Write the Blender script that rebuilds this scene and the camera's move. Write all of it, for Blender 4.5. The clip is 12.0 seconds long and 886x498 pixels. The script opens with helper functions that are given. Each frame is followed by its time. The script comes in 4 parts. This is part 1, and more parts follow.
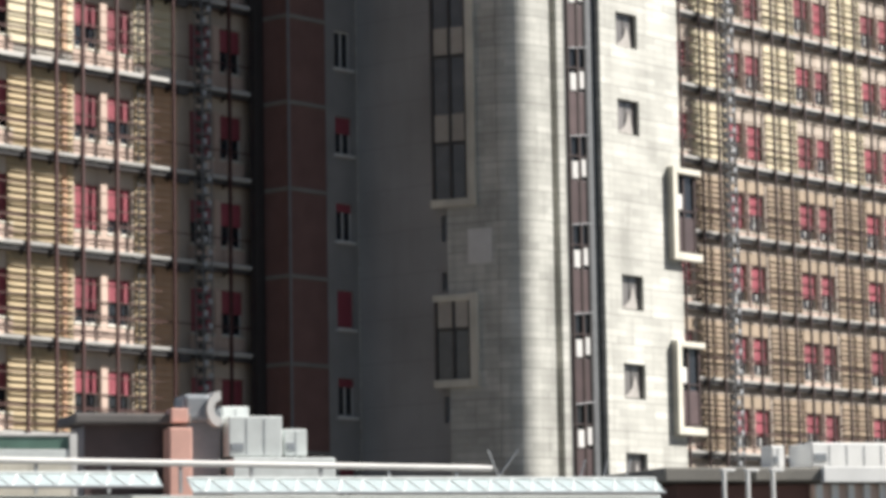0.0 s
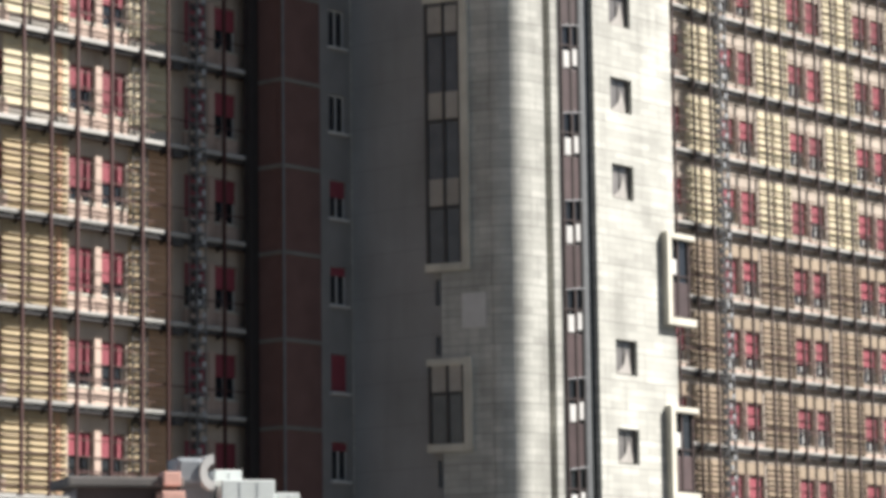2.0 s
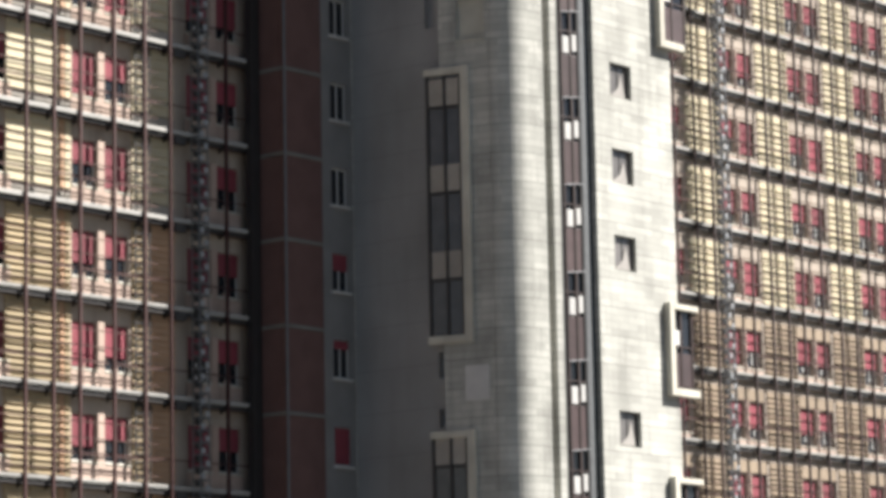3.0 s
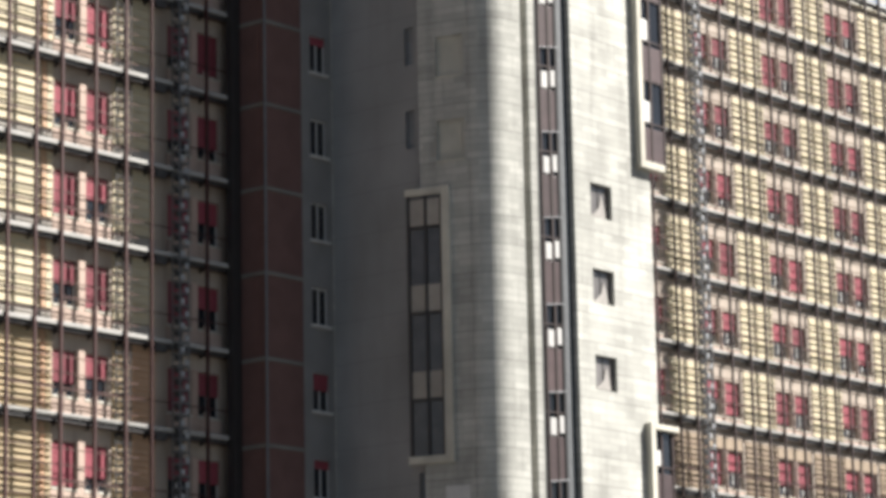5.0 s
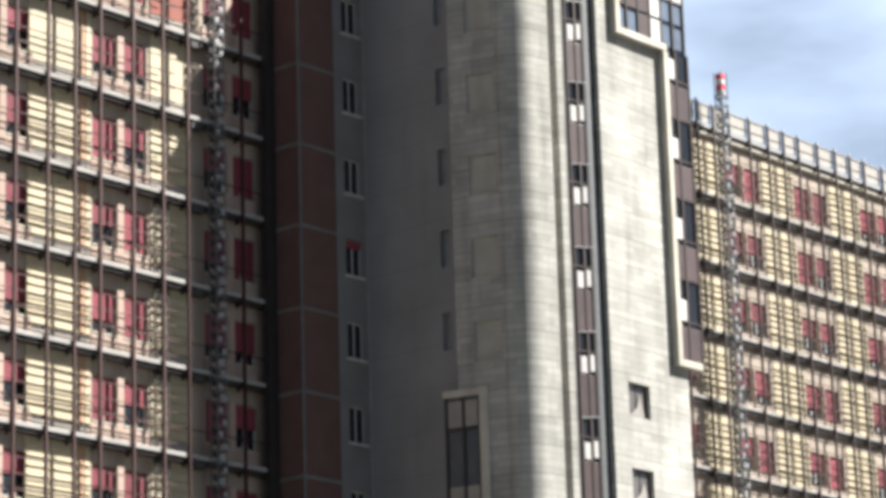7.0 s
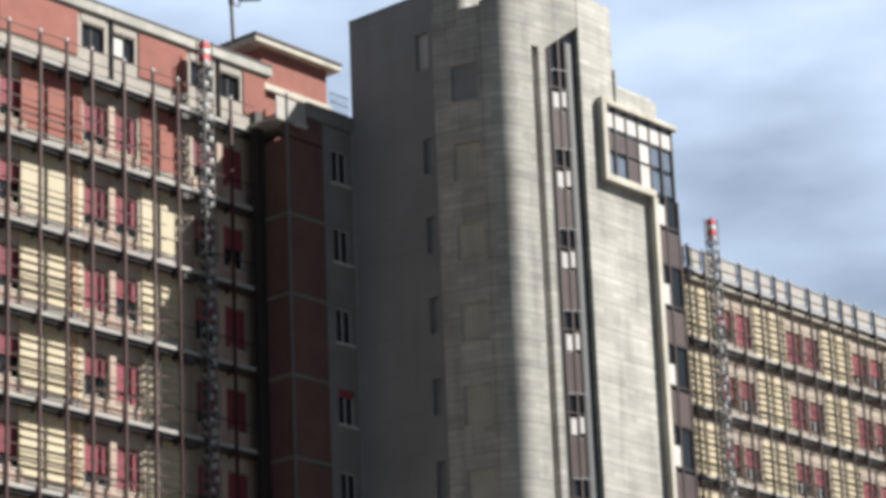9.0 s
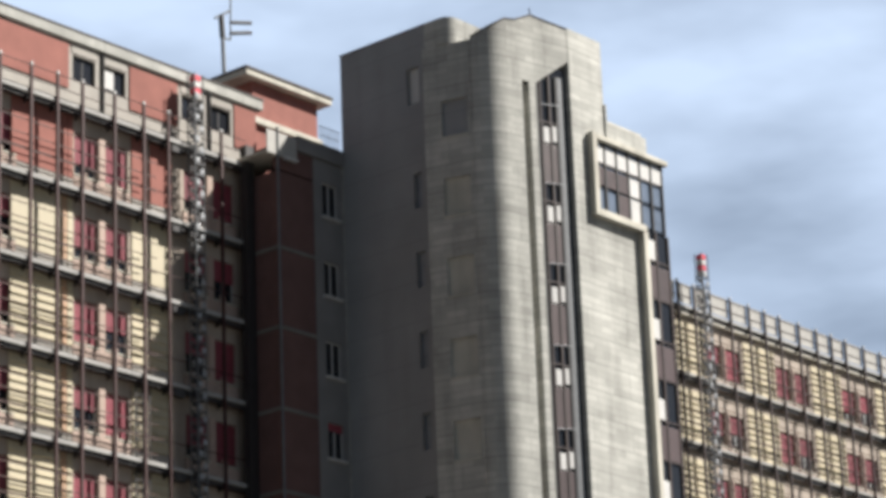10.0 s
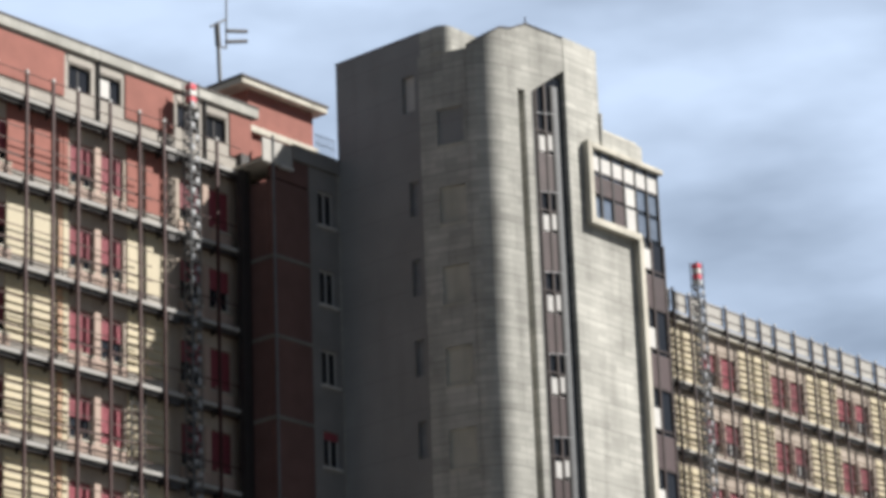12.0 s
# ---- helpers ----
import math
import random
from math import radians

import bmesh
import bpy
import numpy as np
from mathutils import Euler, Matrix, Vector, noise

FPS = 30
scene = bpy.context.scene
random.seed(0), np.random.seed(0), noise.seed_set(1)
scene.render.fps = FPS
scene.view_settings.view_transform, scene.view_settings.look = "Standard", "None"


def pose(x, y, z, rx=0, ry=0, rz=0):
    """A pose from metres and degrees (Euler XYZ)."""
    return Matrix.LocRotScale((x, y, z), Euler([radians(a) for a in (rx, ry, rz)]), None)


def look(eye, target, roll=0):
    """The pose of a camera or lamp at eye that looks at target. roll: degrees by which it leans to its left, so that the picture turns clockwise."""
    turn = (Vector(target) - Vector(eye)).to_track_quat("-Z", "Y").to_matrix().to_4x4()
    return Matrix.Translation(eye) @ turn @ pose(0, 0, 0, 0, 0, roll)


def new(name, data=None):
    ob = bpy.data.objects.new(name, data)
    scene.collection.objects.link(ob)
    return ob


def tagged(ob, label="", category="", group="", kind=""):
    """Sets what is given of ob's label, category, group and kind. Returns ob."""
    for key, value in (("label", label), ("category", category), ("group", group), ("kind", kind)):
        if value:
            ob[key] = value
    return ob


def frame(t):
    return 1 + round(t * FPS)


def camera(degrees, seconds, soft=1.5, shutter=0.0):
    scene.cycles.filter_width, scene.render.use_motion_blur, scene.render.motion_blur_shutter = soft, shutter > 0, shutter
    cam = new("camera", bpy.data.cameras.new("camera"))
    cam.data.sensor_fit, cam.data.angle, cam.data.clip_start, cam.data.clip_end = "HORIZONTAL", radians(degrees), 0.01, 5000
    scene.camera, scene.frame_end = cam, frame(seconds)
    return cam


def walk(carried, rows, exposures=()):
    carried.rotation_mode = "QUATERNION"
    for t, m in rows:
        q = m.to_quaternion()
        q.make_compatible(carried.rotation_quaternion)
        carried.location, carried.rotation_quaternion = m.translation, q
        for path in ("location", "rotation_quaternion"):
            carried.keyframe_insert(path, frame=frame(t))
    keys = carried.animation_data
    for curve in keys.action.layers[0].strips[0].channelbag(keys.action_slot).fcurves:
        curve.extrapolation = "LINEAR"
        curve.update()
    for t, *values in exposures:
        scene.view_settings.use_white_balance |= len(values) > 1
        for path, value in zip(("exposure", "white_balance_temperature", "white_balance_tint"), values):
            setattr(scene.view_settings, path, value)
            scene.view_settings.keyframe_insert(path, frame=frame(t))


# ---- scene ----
cam = camera(16.563, 12.0, soft=4.2)
# a hand-held camera with a long lens that stands still and tilts up: seconds, yaw, pitch, roll
EYE = (0.0, 0.0, 1.6)
ROWS = [
    (0.0, -49.462, 7.104, -0.987), (0.5, -49.353, 7.118, -0.864), (1.0, -49.369, 6.997, -0.765),
    (1.5, -49.505, 7.249, -0.758), (2.0, -49.591, 8.309, -0.769), (2.5, -49.475, 9.067, -0.892),
    (3.0, -49.56, 9.674, -1.136), (5.0, -49.969, 11.923, -1.156), (5.5, -49.907, 13.031, -1.283),
    (6.0, -49.778, 13.891, -1.468), (6.5, -49.622, 14.785, -1.505), (7.0, -49.341, 15.731, -1.738),
    (7.5, -49.339, 16.491, -1.924), (9.5, -49.711, 18.942, -2.369), (10.0, -49.824, 19.15, -2.253),
    (10.5, -49.899, 19.229, -2.295), (11.0, -49.766, 19.338, -2.249), (11.5, -49.777, 19.306, -2.287),
    (12.0, -49.919, 19.307, -2.255),
]
walk(cam, [(t, pose(*EYE, 90 + pitch, 0, yaw) @ pose(0, 0, 0, 0, 0, roll)) for t, yaw, pitch, roll in ROWS],
     exposures=[(0.0, 1.15), (3.0, 1.2), (6.0, 1.2), (7.5, 1.08), (9.5, 0.7), (12.0, 0.65)])

# ---- light: sun from the front right, some cloud ----
SUN_EL = radians(44.6)
SUN_H = Vector((0.72, -0.694, 0)).normalized()
TO_SUN = Vector((SUN_H.x * math.cos(SUN_EL), SUN_H.y * math.cos(SUN_EL), math.sin(SUN_EL)))
sun = new("sun", bpy.data.lights.new("sun", "SUN"))
sun.data.energy, sun.data.angle, sun.data.color = 5.6, radians(0.6), (1.0, 0.96, 0.9)
sun.matrix_world = look(TO_SUN * 200, (0, 0, 0))

world = bpy.data.worlds.new("sky")
scene.world = world
world.use_nodes = True
wn, wl = world.node_tree.nodes, world.node_tree.links
wn.clear()
sky = wn.new("ShaderNodeTexSky")
sky.sky_type, sky.sun_disc = "NISHITA", False
sky.sun_elevation, sky.sun_rotation = SUN_EL, math.atan2(SUN_H.x, SUN_H.y)
sky.air_density, sky.dust_density, sky.ozone_density = 1.0, 0.6, 1.0
tc = wn.new("ShaderNodeTexCoord")
mp = wn.new("ShaderNodeMapping")
mp.inputs["Scale"].default_value = (2.2, 2.2, 6.5)
mp.inputs["Location"].default_value = (0.4, 1.3, 0.2)
cl = wn.new("ShaderNodeTexNoise")
cl.inputs["Scale"].default_value, cl.inputs["Detail"].default_value, cl.inputs["Roughness"].default_value = 2.2, 5.0, 0.52
cr = wn.new("ShaderNodeMapRange")
cr.inputs["From Min"].default_value, cr.inputs["From Max"].default_value = 0.52, 0.98
bank = wn.new("ShaderNodeVectorMath")
bank.operation = "DOT_PRODUCT"
bank.inputs[1].default_value = (0.76, 0.65, 0.0)
front = wn.new("ShaderNodeMath")
front.operation = "MULTIPLY_ADD"
front.inputs[1].default_value = 0.42
mixer = wn.new("ShaderNodeMix")
mixer.data_type = "RGBA"
mixer.inputs["B"].default_value = (16.6, 20.2, 26.0, 1)
bg = wn.new("ShaderNodeBackground")
bg.inputs["Strength"].default_value = 0.0255
out = wn.new("ShaderNodeOutputWorld")
wl.new(tc.outputs["Generated"], mp.inputs["Vector"])
wl.new(mp.outputs["Vector"], cl.inputs["Vector"])
wl.new(tc.outputs["Generated"], bank.inputs[0])
wl.new(bank.outputs["Value"], front.inputs[0])
wl.new(cl.outputs["Fac"], front.inputs[2])
wl.new(front.outputs["Value"], cr.inputs["Value"])
wl.new(cr.outputs["Result"], mixer.inputs["Factor"])
wl.new(sky.outputs["Color"], mixer.inputs["A"])
wl.new(mixer.outputs["Result"], bg.inputs["Color"])
wl.new(bg.outputs["Background"], out.inputs["Surface"])


# ---- materials ----
def material(name, color, rough=0.8, metal=0.0, var=0.25, scale=1.2, fine=18.0, stretch=(1, 1, 1), bump=0.15, random_tone=0.0,
             boards=0.0, joint=0.0, transmit=0.0, stain=None):
    m = bpy.data.materials.new(name)
    m.use_nodes = True
    n, l = m.node_tree.nodes, m.node_tree.links
    p = n["Principled BSDF"]
    p.inputs["Roughness"].default_value, p.inputs["Metallic"].default_value = rough, metal
    p.inputs["Transmission Weight"].default_value = transmit
    co = n.new("ShaderNodeTexCoord")
    mapping = n.new("ShaderNodeMapping")
    mapping.inputs["Scale"].default_value = stretch
    l.new(co.outputs["Object"], mapping.inputs["Vector"])
    big = n.new("ShaderNodeTexNoise")
    big.inputs["Scale"].default_value, big.inputs["Detail"].default_value = scale, 5.0
    small = n.new("ShaderNodeTexNoise")
    small.inputs["Scale"].default_value, small.inputs["Detail"].default_value = fine, 3.0
    l.new(mapping.outputs["Vector"], big.inputs["Vector"])
    l.new(co.outputs["Object"], small.inputs["Vector"])
    add = n.new("ShaderNodeMath")
    add.operation = "MULTIPLY_ADD"
    l.new(small.outputs["Fac"], add.inputs[0])
    add.inputs[1].default_value = 0.4
    l.new(big.outputs["Fac"], add.inputs[2])
    tone = n.new("ShaderNodeMapRange")
    tone.inputs["From Min"].default_value, tone.inputs["From Max"].default_value = 0.42, 0.98
    tone.inputs["To Min"].default_value, tone.inputs["To Max"].default_value = 1.0 - var, 1.0 + var * 0.6
    l.new(add.outputs["Value"], tone.inputs["Value"])
    value = tone.outputs["Result"]

    def times(a, b):
        k = n.new("ShaderNodeMath")
        k.operation = "MULTIPLY"
        l.new(a, k.inputs[0])
        l.new(b, k.inputs[1])
        return k.outputs["Value"]

    height = add.outputs["Value"]
    if boards:
        # marks of the shuttering: narrow boards in courses, each of its own tone, within larger pours
        at = n.new("ShaderNodeSeparateXYZ")
        l.new(co.outputs["Object"], at.inputs["Vector"])
        run = n.new("ShaderNodeMath")
        run.operation = "SUBTRACT"
        l.new(at.outputs["X"], run.inputs[0])
        l.new(at.outputs["Y"], run.inputs[1])
        flat = n.new("ShaderNodeCombineXYZ")
        l.new(run.outputs["Value"], flat.inputs["X"])
        l.new(at.outputs["Z"], flat.inputs["Y"])
        for wide, high, gap, low, high_tone, line in ((1.15, boards, 0.014, 0.83, 1.08, 0.7), (2.6, 1.1333, 0.02, 0.93, 1.04, 0.66)):
            br = n.new("ShaderNodeTexBrick")
            br.inputs["Scale"].default_value = 1.0
            br.inputs["Brick Width"].default_value, br.inputs["Row Height"].default_value = wide, high
            br.inputs["Mortar Size"].default_value, br.inputs["Mortar Smooth"].default_value = gap, 0.3
            br.inputs["Color1"].default_value, br.inputs["Color2"].default_value = (low, low, low, 1), (high_tone, high_tone, high_tone, 1)
            br.inputs["Mortar"].default_value = (line, line, line, 1)
            l.new(flat.outputs["Vector"], br.inputs["Vector"])
            value = times(value, br.outputs["Color"])
            height = times(height, br.outputs["Color"])
    if joint:
        # fine dark joint at every pour
        sep = n.new("ShaderNodeSeparateXYZ")
        l.new(co.outputs["Object"], sep.inputs["Vector"])
        md = n.new("ShaderNodeMath")
        md.operation = "PINGPONG"
        l.new(sep.outputs["Z"], md.inputs[0])
        md.inputs[1].default_value = joint / 2
        jr = n.new("ShaderNodeMapRange")
        jr.inputs["From Min"].default_value, jr.inputs["From Max"].default_value = 0.0, 0.05
        jr.inputs["To Min"].default_value, jr.inputs["To Max"].default_value = 0.87, 1.0
        l.new(md.outputs["Value"], jr.inputs["Value"])
        value = times(value, jr.outputs["Result"])
    if random_tone:
        info = n.new("ShaderNodeObjectInfo")
        rr = n.new("ShaderNodeMapRange")
        rr.inputs["To Min"].default_value, rr.inputs["To Max"].default_value = 1 - random_tone, 1 + random_tone
        l.new(info.outputs["Random"], rr.inputs["Value"])
        value = times(value, rr.outputs["Result"])
    sc = n.new("ShaderNodeVectorMath")
    sc.operation = "SCALE"
    col = n.new("ShaderNodeRGB")
    col.outputs[0].default_value = (*color, 1)
    source = col.outputs[0]
    if stain:
        st = n.new("ShaderNodeTexNoise")
        st.inputs["Scale"].default_value, st.inputs["Detail"].default_value = 0.9, 6.0
        sm = n.new("ShaderNodeMapping")
        sm.inputs["Scale"].default_value = (1.6, 1.6, 0.16)
        l.new(co.outputs["Object"], sm.inputs["Vector"])
        l.new(sm.outputs["Vector"], st.inputs["Vector"])
        sr = n.new("ShaderNodeMapRange")
        sr.inputs["From Min"].default_value, sr.inputs["From Max"].default_value = 0.5, 0.75
        sr.inputs["To Max"].default_value = 0.7
        l.new(st.outputs["Fac"], sr.inputs["Value"])
        mx = n.new("ShaderNodeMix")
        mx.data_type = "RGBA"
        l.new(sr.outputs["Result"], mx.inputs["Factor"])
        l.new(source, mx.inputs["A"])
        mx.inputs["B"].default_value = (*stain, 1)
        source = mx.outputs["Result"]
    l.new(source, sc.inputs[0])
    l.new(value, sc.inputs["Scale"])
    l.new(sc.outputs["Vector"], p.inputs["Base Color"])
    if bump:
        b = n.new("ShaderNodeBump")
        b.inputs["Strength"].default_value, b.inputs["Distance"].default_value = bump, 0.03
        l.new(height, b.inputs["Height"])
        l.new(b.outputs["Normal"], p.inputs["Normal"])
    return m


CONCRETE = material("board_marked_concrete", (0.49, 0.483, 0.442), 0.88, var=0.3, scale=0.5, boards=0.2833, joint=0.0, stain=(0.29, 0.285, 0.26), bump=0.25)
# smooth rear concrete; its darker grey also carries the shade on that flank
CONCRETE_SMOOTH = material("shade_darkened_smooth_concrete", (0.305, 0.308, 0.308), 0.88, var=0.2, scale=0.35, joint=1.7, stain=(0.27, 0.27, 0.265), bump=0.12)
CONCRETE_TRIM = material("pale_concrete", (0.58, 0.55, 0.47), 0.85, var=0.2, scale=1.0, stain=(0.36, 0.34, 0.29))
CONCRETE_DARK = material("weathered_concrete", (0.2, 0.19, 0.17), 0.9, var=0.3, scale=0.8)
PLASTER = material("beige_plaster", (0.43, 0.365, 0.305), 0.9, var=0.2, scale=0.7, stain=(0.26, 0.20, 0.16))
GREY_PLASTER = material("grey_plaster", (0.23, 0.225, 0.22), 0.9, var=0.2, scale=0.7, stain=(0.24, 0.23, 0.22))
CREAM = material("cream_panel", (0.54, 0.475, 0.335), 0.6, var=0.08, scale=1.5, random_tone=0.06, bump=0.05)
TAN = material("tan_panel", (0.52, 0.34, 0.22), 0.7, var=0.12, scale=1.5, random_tone=0.08, bump=0.05)
SALMON = material("salmon_brick", (0.315, 0.125, 0.1), 0.9, var=0.18, scale=1.5, fine=30, joint=0.0, random_tone=0.04)
BRICK_DARK = material("red_brown_brick", (0.15, 0.082, 0.072), 0.92, var=0.2, scale=1.2, fine=30)
WHITE = material("white_paint", (0.58, 0.57, 0.55), 0.6, var=0.1, scale=2.0, random_tone=0.05, bump=0.05)
DECKMAT = material("pale_deck", (0.38, 0.37, 0.35), 0.7, var=0.2, scale=1.5)
STEEL = material("red_brown_steel", (0.045, 0.011, 0.01), 0.65, metal=0.0, var=0.25, scale=3.0, bump=0.05)
SLAT = material("brown_slat", (0.07, 0.03, 0.023), 0.6, var=0.2, scale=2.0, random_tone=0.2, bump=0.0)
DARKSTEEL = material("dark_steel", (0.035, 0.032, 0.032), 0.5, var=0.2, scale=2.0, bump=0.0)
GALV = material("galvanised_steel", (0.34, 0.35, 0.36), 0.45, metal=0.3, var=0.2, scale=3.0)
GLASS = material("dark_glass", (0.03, 0.033, 0.04), 0.08, var=0.1, bump=0.0, transmit=0.3)
# bluish tone stands in for sky seen in and through the panes
PALEGLASS = material("sky_tinted_glass", (0.13, 0.16, 0.21), 0.12, var=0.3, scale=1.5, random_tone=0.3, bump=0.0)
MAST = material("dull_grey_steel", (0.15, 0.155, 0.16), 0.5, metal=0.2, var=0.2, scale=3.0, bump=0.0)
SHEET = material("pale_aqua_sheet", (0.31, 0.36, 0.365), 0.5, var=0.15, scale=2.0, bump=0.05)
BOARD = material("dull_brown_shade_strip", (0.145, 0.095, 0.075), 0.8, var=0.4, scale=0.8, bump=0.05)
BROWNSTEEL = material("dark_brown_steel", (0.034, 0.018, 0.016), 0.6, var=0.25, scale=3.0, bump=0.0)
FRESHWHITE = material("fresh_white_paint", (0.8, 0.8, 0.78), 0.5, var=0.1, scale=2.0, bump=0.05)
# near-black blocks behind the glass: the rooms' darkness is put into this colour
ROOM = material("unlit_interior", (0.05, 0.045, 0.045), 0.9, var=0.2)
LAPPED = material("dull_yellow_lapped_board", (0.44, 0.355, 0.23), 0.7, var=0.12, scale=1.5, random_tone=0.12, bump=0.05)
LOUVRE = material("dull_cream_louvre", (0.3, 0.232, 0.165), 0.7, var=0.12, scale=1.5, random_tone=0.1, bump=0.05)
SPANDREL = material("pale_pink_render", (0.47, 0.36, 0.30), 0.85, var=0.15, scale=1.5, random_tone=0.08)
SHUTTER = material("red_roller_shutter", (0.255, 0.05, 0.07), 0.6, var=0.12, scale=2.0, random_tone=0.25, bump=0.05)
MAROON = material("dull_brown_panel", (0.078, 0.052, 0.052), 0.45, var=0.3, scale=1.5, random_tone=0.2, bump=0.0)
CURTAIN = material("pale_curtain", (0.34, 0.32, 0.3), 0.9, var=0.2, scale=4.0, bump=0.0)
PALEPINK = material("pale_pink_plaster", (0.72, 0.55, 0.47), 0.85, var=0.15, scale=2.0)
PINK = material("pink_plaster", (0.62, 0.36, 0.30), 0.85, var=0.15, scale=2.0)
RED = material("signal_red", (0.6, 0.03, 0.06), 0.5, var=0.1)
ACWHITE = material("aged_white_metal", (0.56, 0.59, 0.58), 0.5, var=0.12, scale=3.0)
DUCT = material("grey_sheet_metal", (0.25, 0.27, 0.29), 0.5, metal=0.2, var=0.2, scale=2.0)
GROUND = material("asphalt_and_dust", (0.06, 0.058, 0.055), 0.95, var=0.3, scale=0.1)
# an even grey base colour, lighter than the dark glass
GREYGLASS = material("grey_glass", (0.15, 0.14, 0.135), 0.15, var=0.25, scale=1.5, random_tone=0.3, bump=0.0)
DULLRED = material("dull_red_cladding", (0.2, 0.055, 0.06), 0.6, var=0.2, scale=2.0, random_tone=0.2, bump=0.05)
PATCH = material("pale_patched_concrete", (0.5, 0.485, 0.42), 0.88, var=0.2, scale=1.0, stain=(0.36, 0.35, 0.3))
GREENGLASS = material("greenish_roof_glass", (0.1, 0.17, 0.14), 0.2, var=0.3, scale=2.0, bump=0.0)
MESH = material("pale_wire_mesh", (0.41, 0.395, 0.365), 0.6, var=0.15, scale=2.0, bump=0.05)
GREY_BEIGE = material("grey_beige_board", (0.36, 0.33, 0.29), 0.7, var=0.15, scale=2.0, random_tone=0.12, bump=0.05)
ROOFING = material("bitumen_roofing", (0.13, 0.12, 0.115), 0.9, var=0.3, scale=0.6)


# ---- mesh helpers ----
def box(bm, x0, x1, y0, y1, z0, z1):
    v = [bm.verts.new(c) for c in ((x0, y0, z0), (x1, y0, z0), (x1, y1, z0), (x0, y1, z0), (x0, y0, z1), (x1, y0, z1), (x1, y1, z1), (x0, y1, z1))]
    for f in ((3, 2, 1, 0), (4, 5, 6, 7), (0, 1, 5, 4), (1, 2, 6, 5), (2, 3, 7, 6), (3, 0, 4, 7)):
        bm.faces.new([v[i] for i in f])
    return bm


def boxes(*rows):
    bm = bmesh.new()
    for r in rows:
        box(bm, *r)
    return bm


def worn(*row, edge=0.02):
    """A box with rounded edges."""
    bm = boxes(row)
    bmesh.ops.bevel(bm, geom=bm.edges[:], offset=edge, segments=2, profile=0.6, affect="EDGES")
    return bm


def rod(a, b, r, sides=6):
    """A round bar from a to b."""
    bm = bmesh.new()
    a, b = Vector(a), Vector(b)
    m = Matrix.Translation((a + b) / 2) @ (b - a).to_track_quat("Z", "Y").to_matrix().to_4x4()
    bmesh.ops.create_cone(bm, cap_ends=True, segments=sides, radius1=r, radius2=r, depth=(b - a).length, matrix=m)
    return bm


def prism(plan, z0, z1):
    """An upright prism over a plan that runs counter-clockwise."""
    bm = bmesh.new()
    low = [bm.verts.new((x, y, z0)) for x, y in plan]
    top = [bm.verts.new((x, y, z1)) for x, y in plan]
    bm.faces.new(low[::-1])
    bm.faces.new(top)
    for i in range(len(plan)):
        j = (i + 1) % len(plan)
        bm.faces.new((low[i], low[j], top[j], top[i]))
    bmesh.ops.recalc_face_normals(bm, faces=bm.faces[:])
    return bm


def pierced(u0, u1, z0, z1, holes, t0, t1, axis="x"):
    """One wall with rectangular openings through it: u along the wall, t0 and t1 its two faces."""
    us = sorted({u0, u1, *[q for h in holes for q in h[:2]]})
    zs = sorted({z0, z1, *[q for h in holes for q in h[2:]]})
    bm, verts = bmesh.new(), {}

    def solid(i, j):
        if not (0 <= i < len(us) - 1 and 0 <= j < len(zs) - 1):
            return False
        u, z = (us[i] + us[i + 1]) / 2, (zs[j] + zs[j + 1]) / 2
        return not any(h[0] < u < h[1] and h[2] < z < h[3] for h in holes)

    def vert(i, j, k):
        if (i, j, k) not in verts:
            t = (t0, t1)[k]
            verts[i, j, k] = bm.verts.new((us[i], t, zs[j]) if axis == "x" else (t, us[i], zs[j]))
        return verts[i, j, k]

    for i in range(len(us) - 1):
        for j in range(len(zs) - 1):
            if not solid(i, j):
                continue
            for k in (0, 1):
                bm.faces.new([vert(*q, k) for q in ((i, j), (i + 1, j), (i + 1, j + 1), (i, j + 1))])
            for (di, dj), (p, q) in (((-1, 0), ((i, j), (i, j + 1))), ((1, 0), ((i + 1, j), (i + 1, j + 1))),
                                     ((0, -1), ((i, j), (i + 1, j))), ((0, 1), ((i, j + 1), (i + 1, j + 1)))):
                if not solid(i + di, j + dj):
                    bm.faces.new((vert(*p, 0), vert(*q, 0), vert(*q, 1), vert(*p, 1)))
    bmesh.ops.recalc_face_normals(bm, faces=bm.faces[:])
    return bm


def louvred(x0, x1, y, z1, n, pitch=0.11):
    """A roller shutter: one sheet of n slats folded along its length."""
    bm = bmesh.new()
    rows = []
    for i in range(n):
        t = z1 - i * pitch
        rows += [(y, t), (y - 0.022, t - 0.02), (y - 0.022, t - pitch + 0.025), (y, t - pitch + 0.004)]
    rows += [(y + 0.012, z1 - n * pitch), (y + 0.012, z1)]
    ring = [[bm.verts.new((x, a, b)) for a, b in rows] for x in (x0, x1)]
    for i in range(len(rows)):
        j = (i + 1) % len(rows)
        bm.faces.new((ring[0][i], ring[0][j], ring[1][j], ring[1][i]))
    bm.faces.new(ring[0][::-1])
    bm.faces.new(ring[1])
    bmesh.ops.recalc_face_normals(bm, faces=bm.faces[:])
    return bm


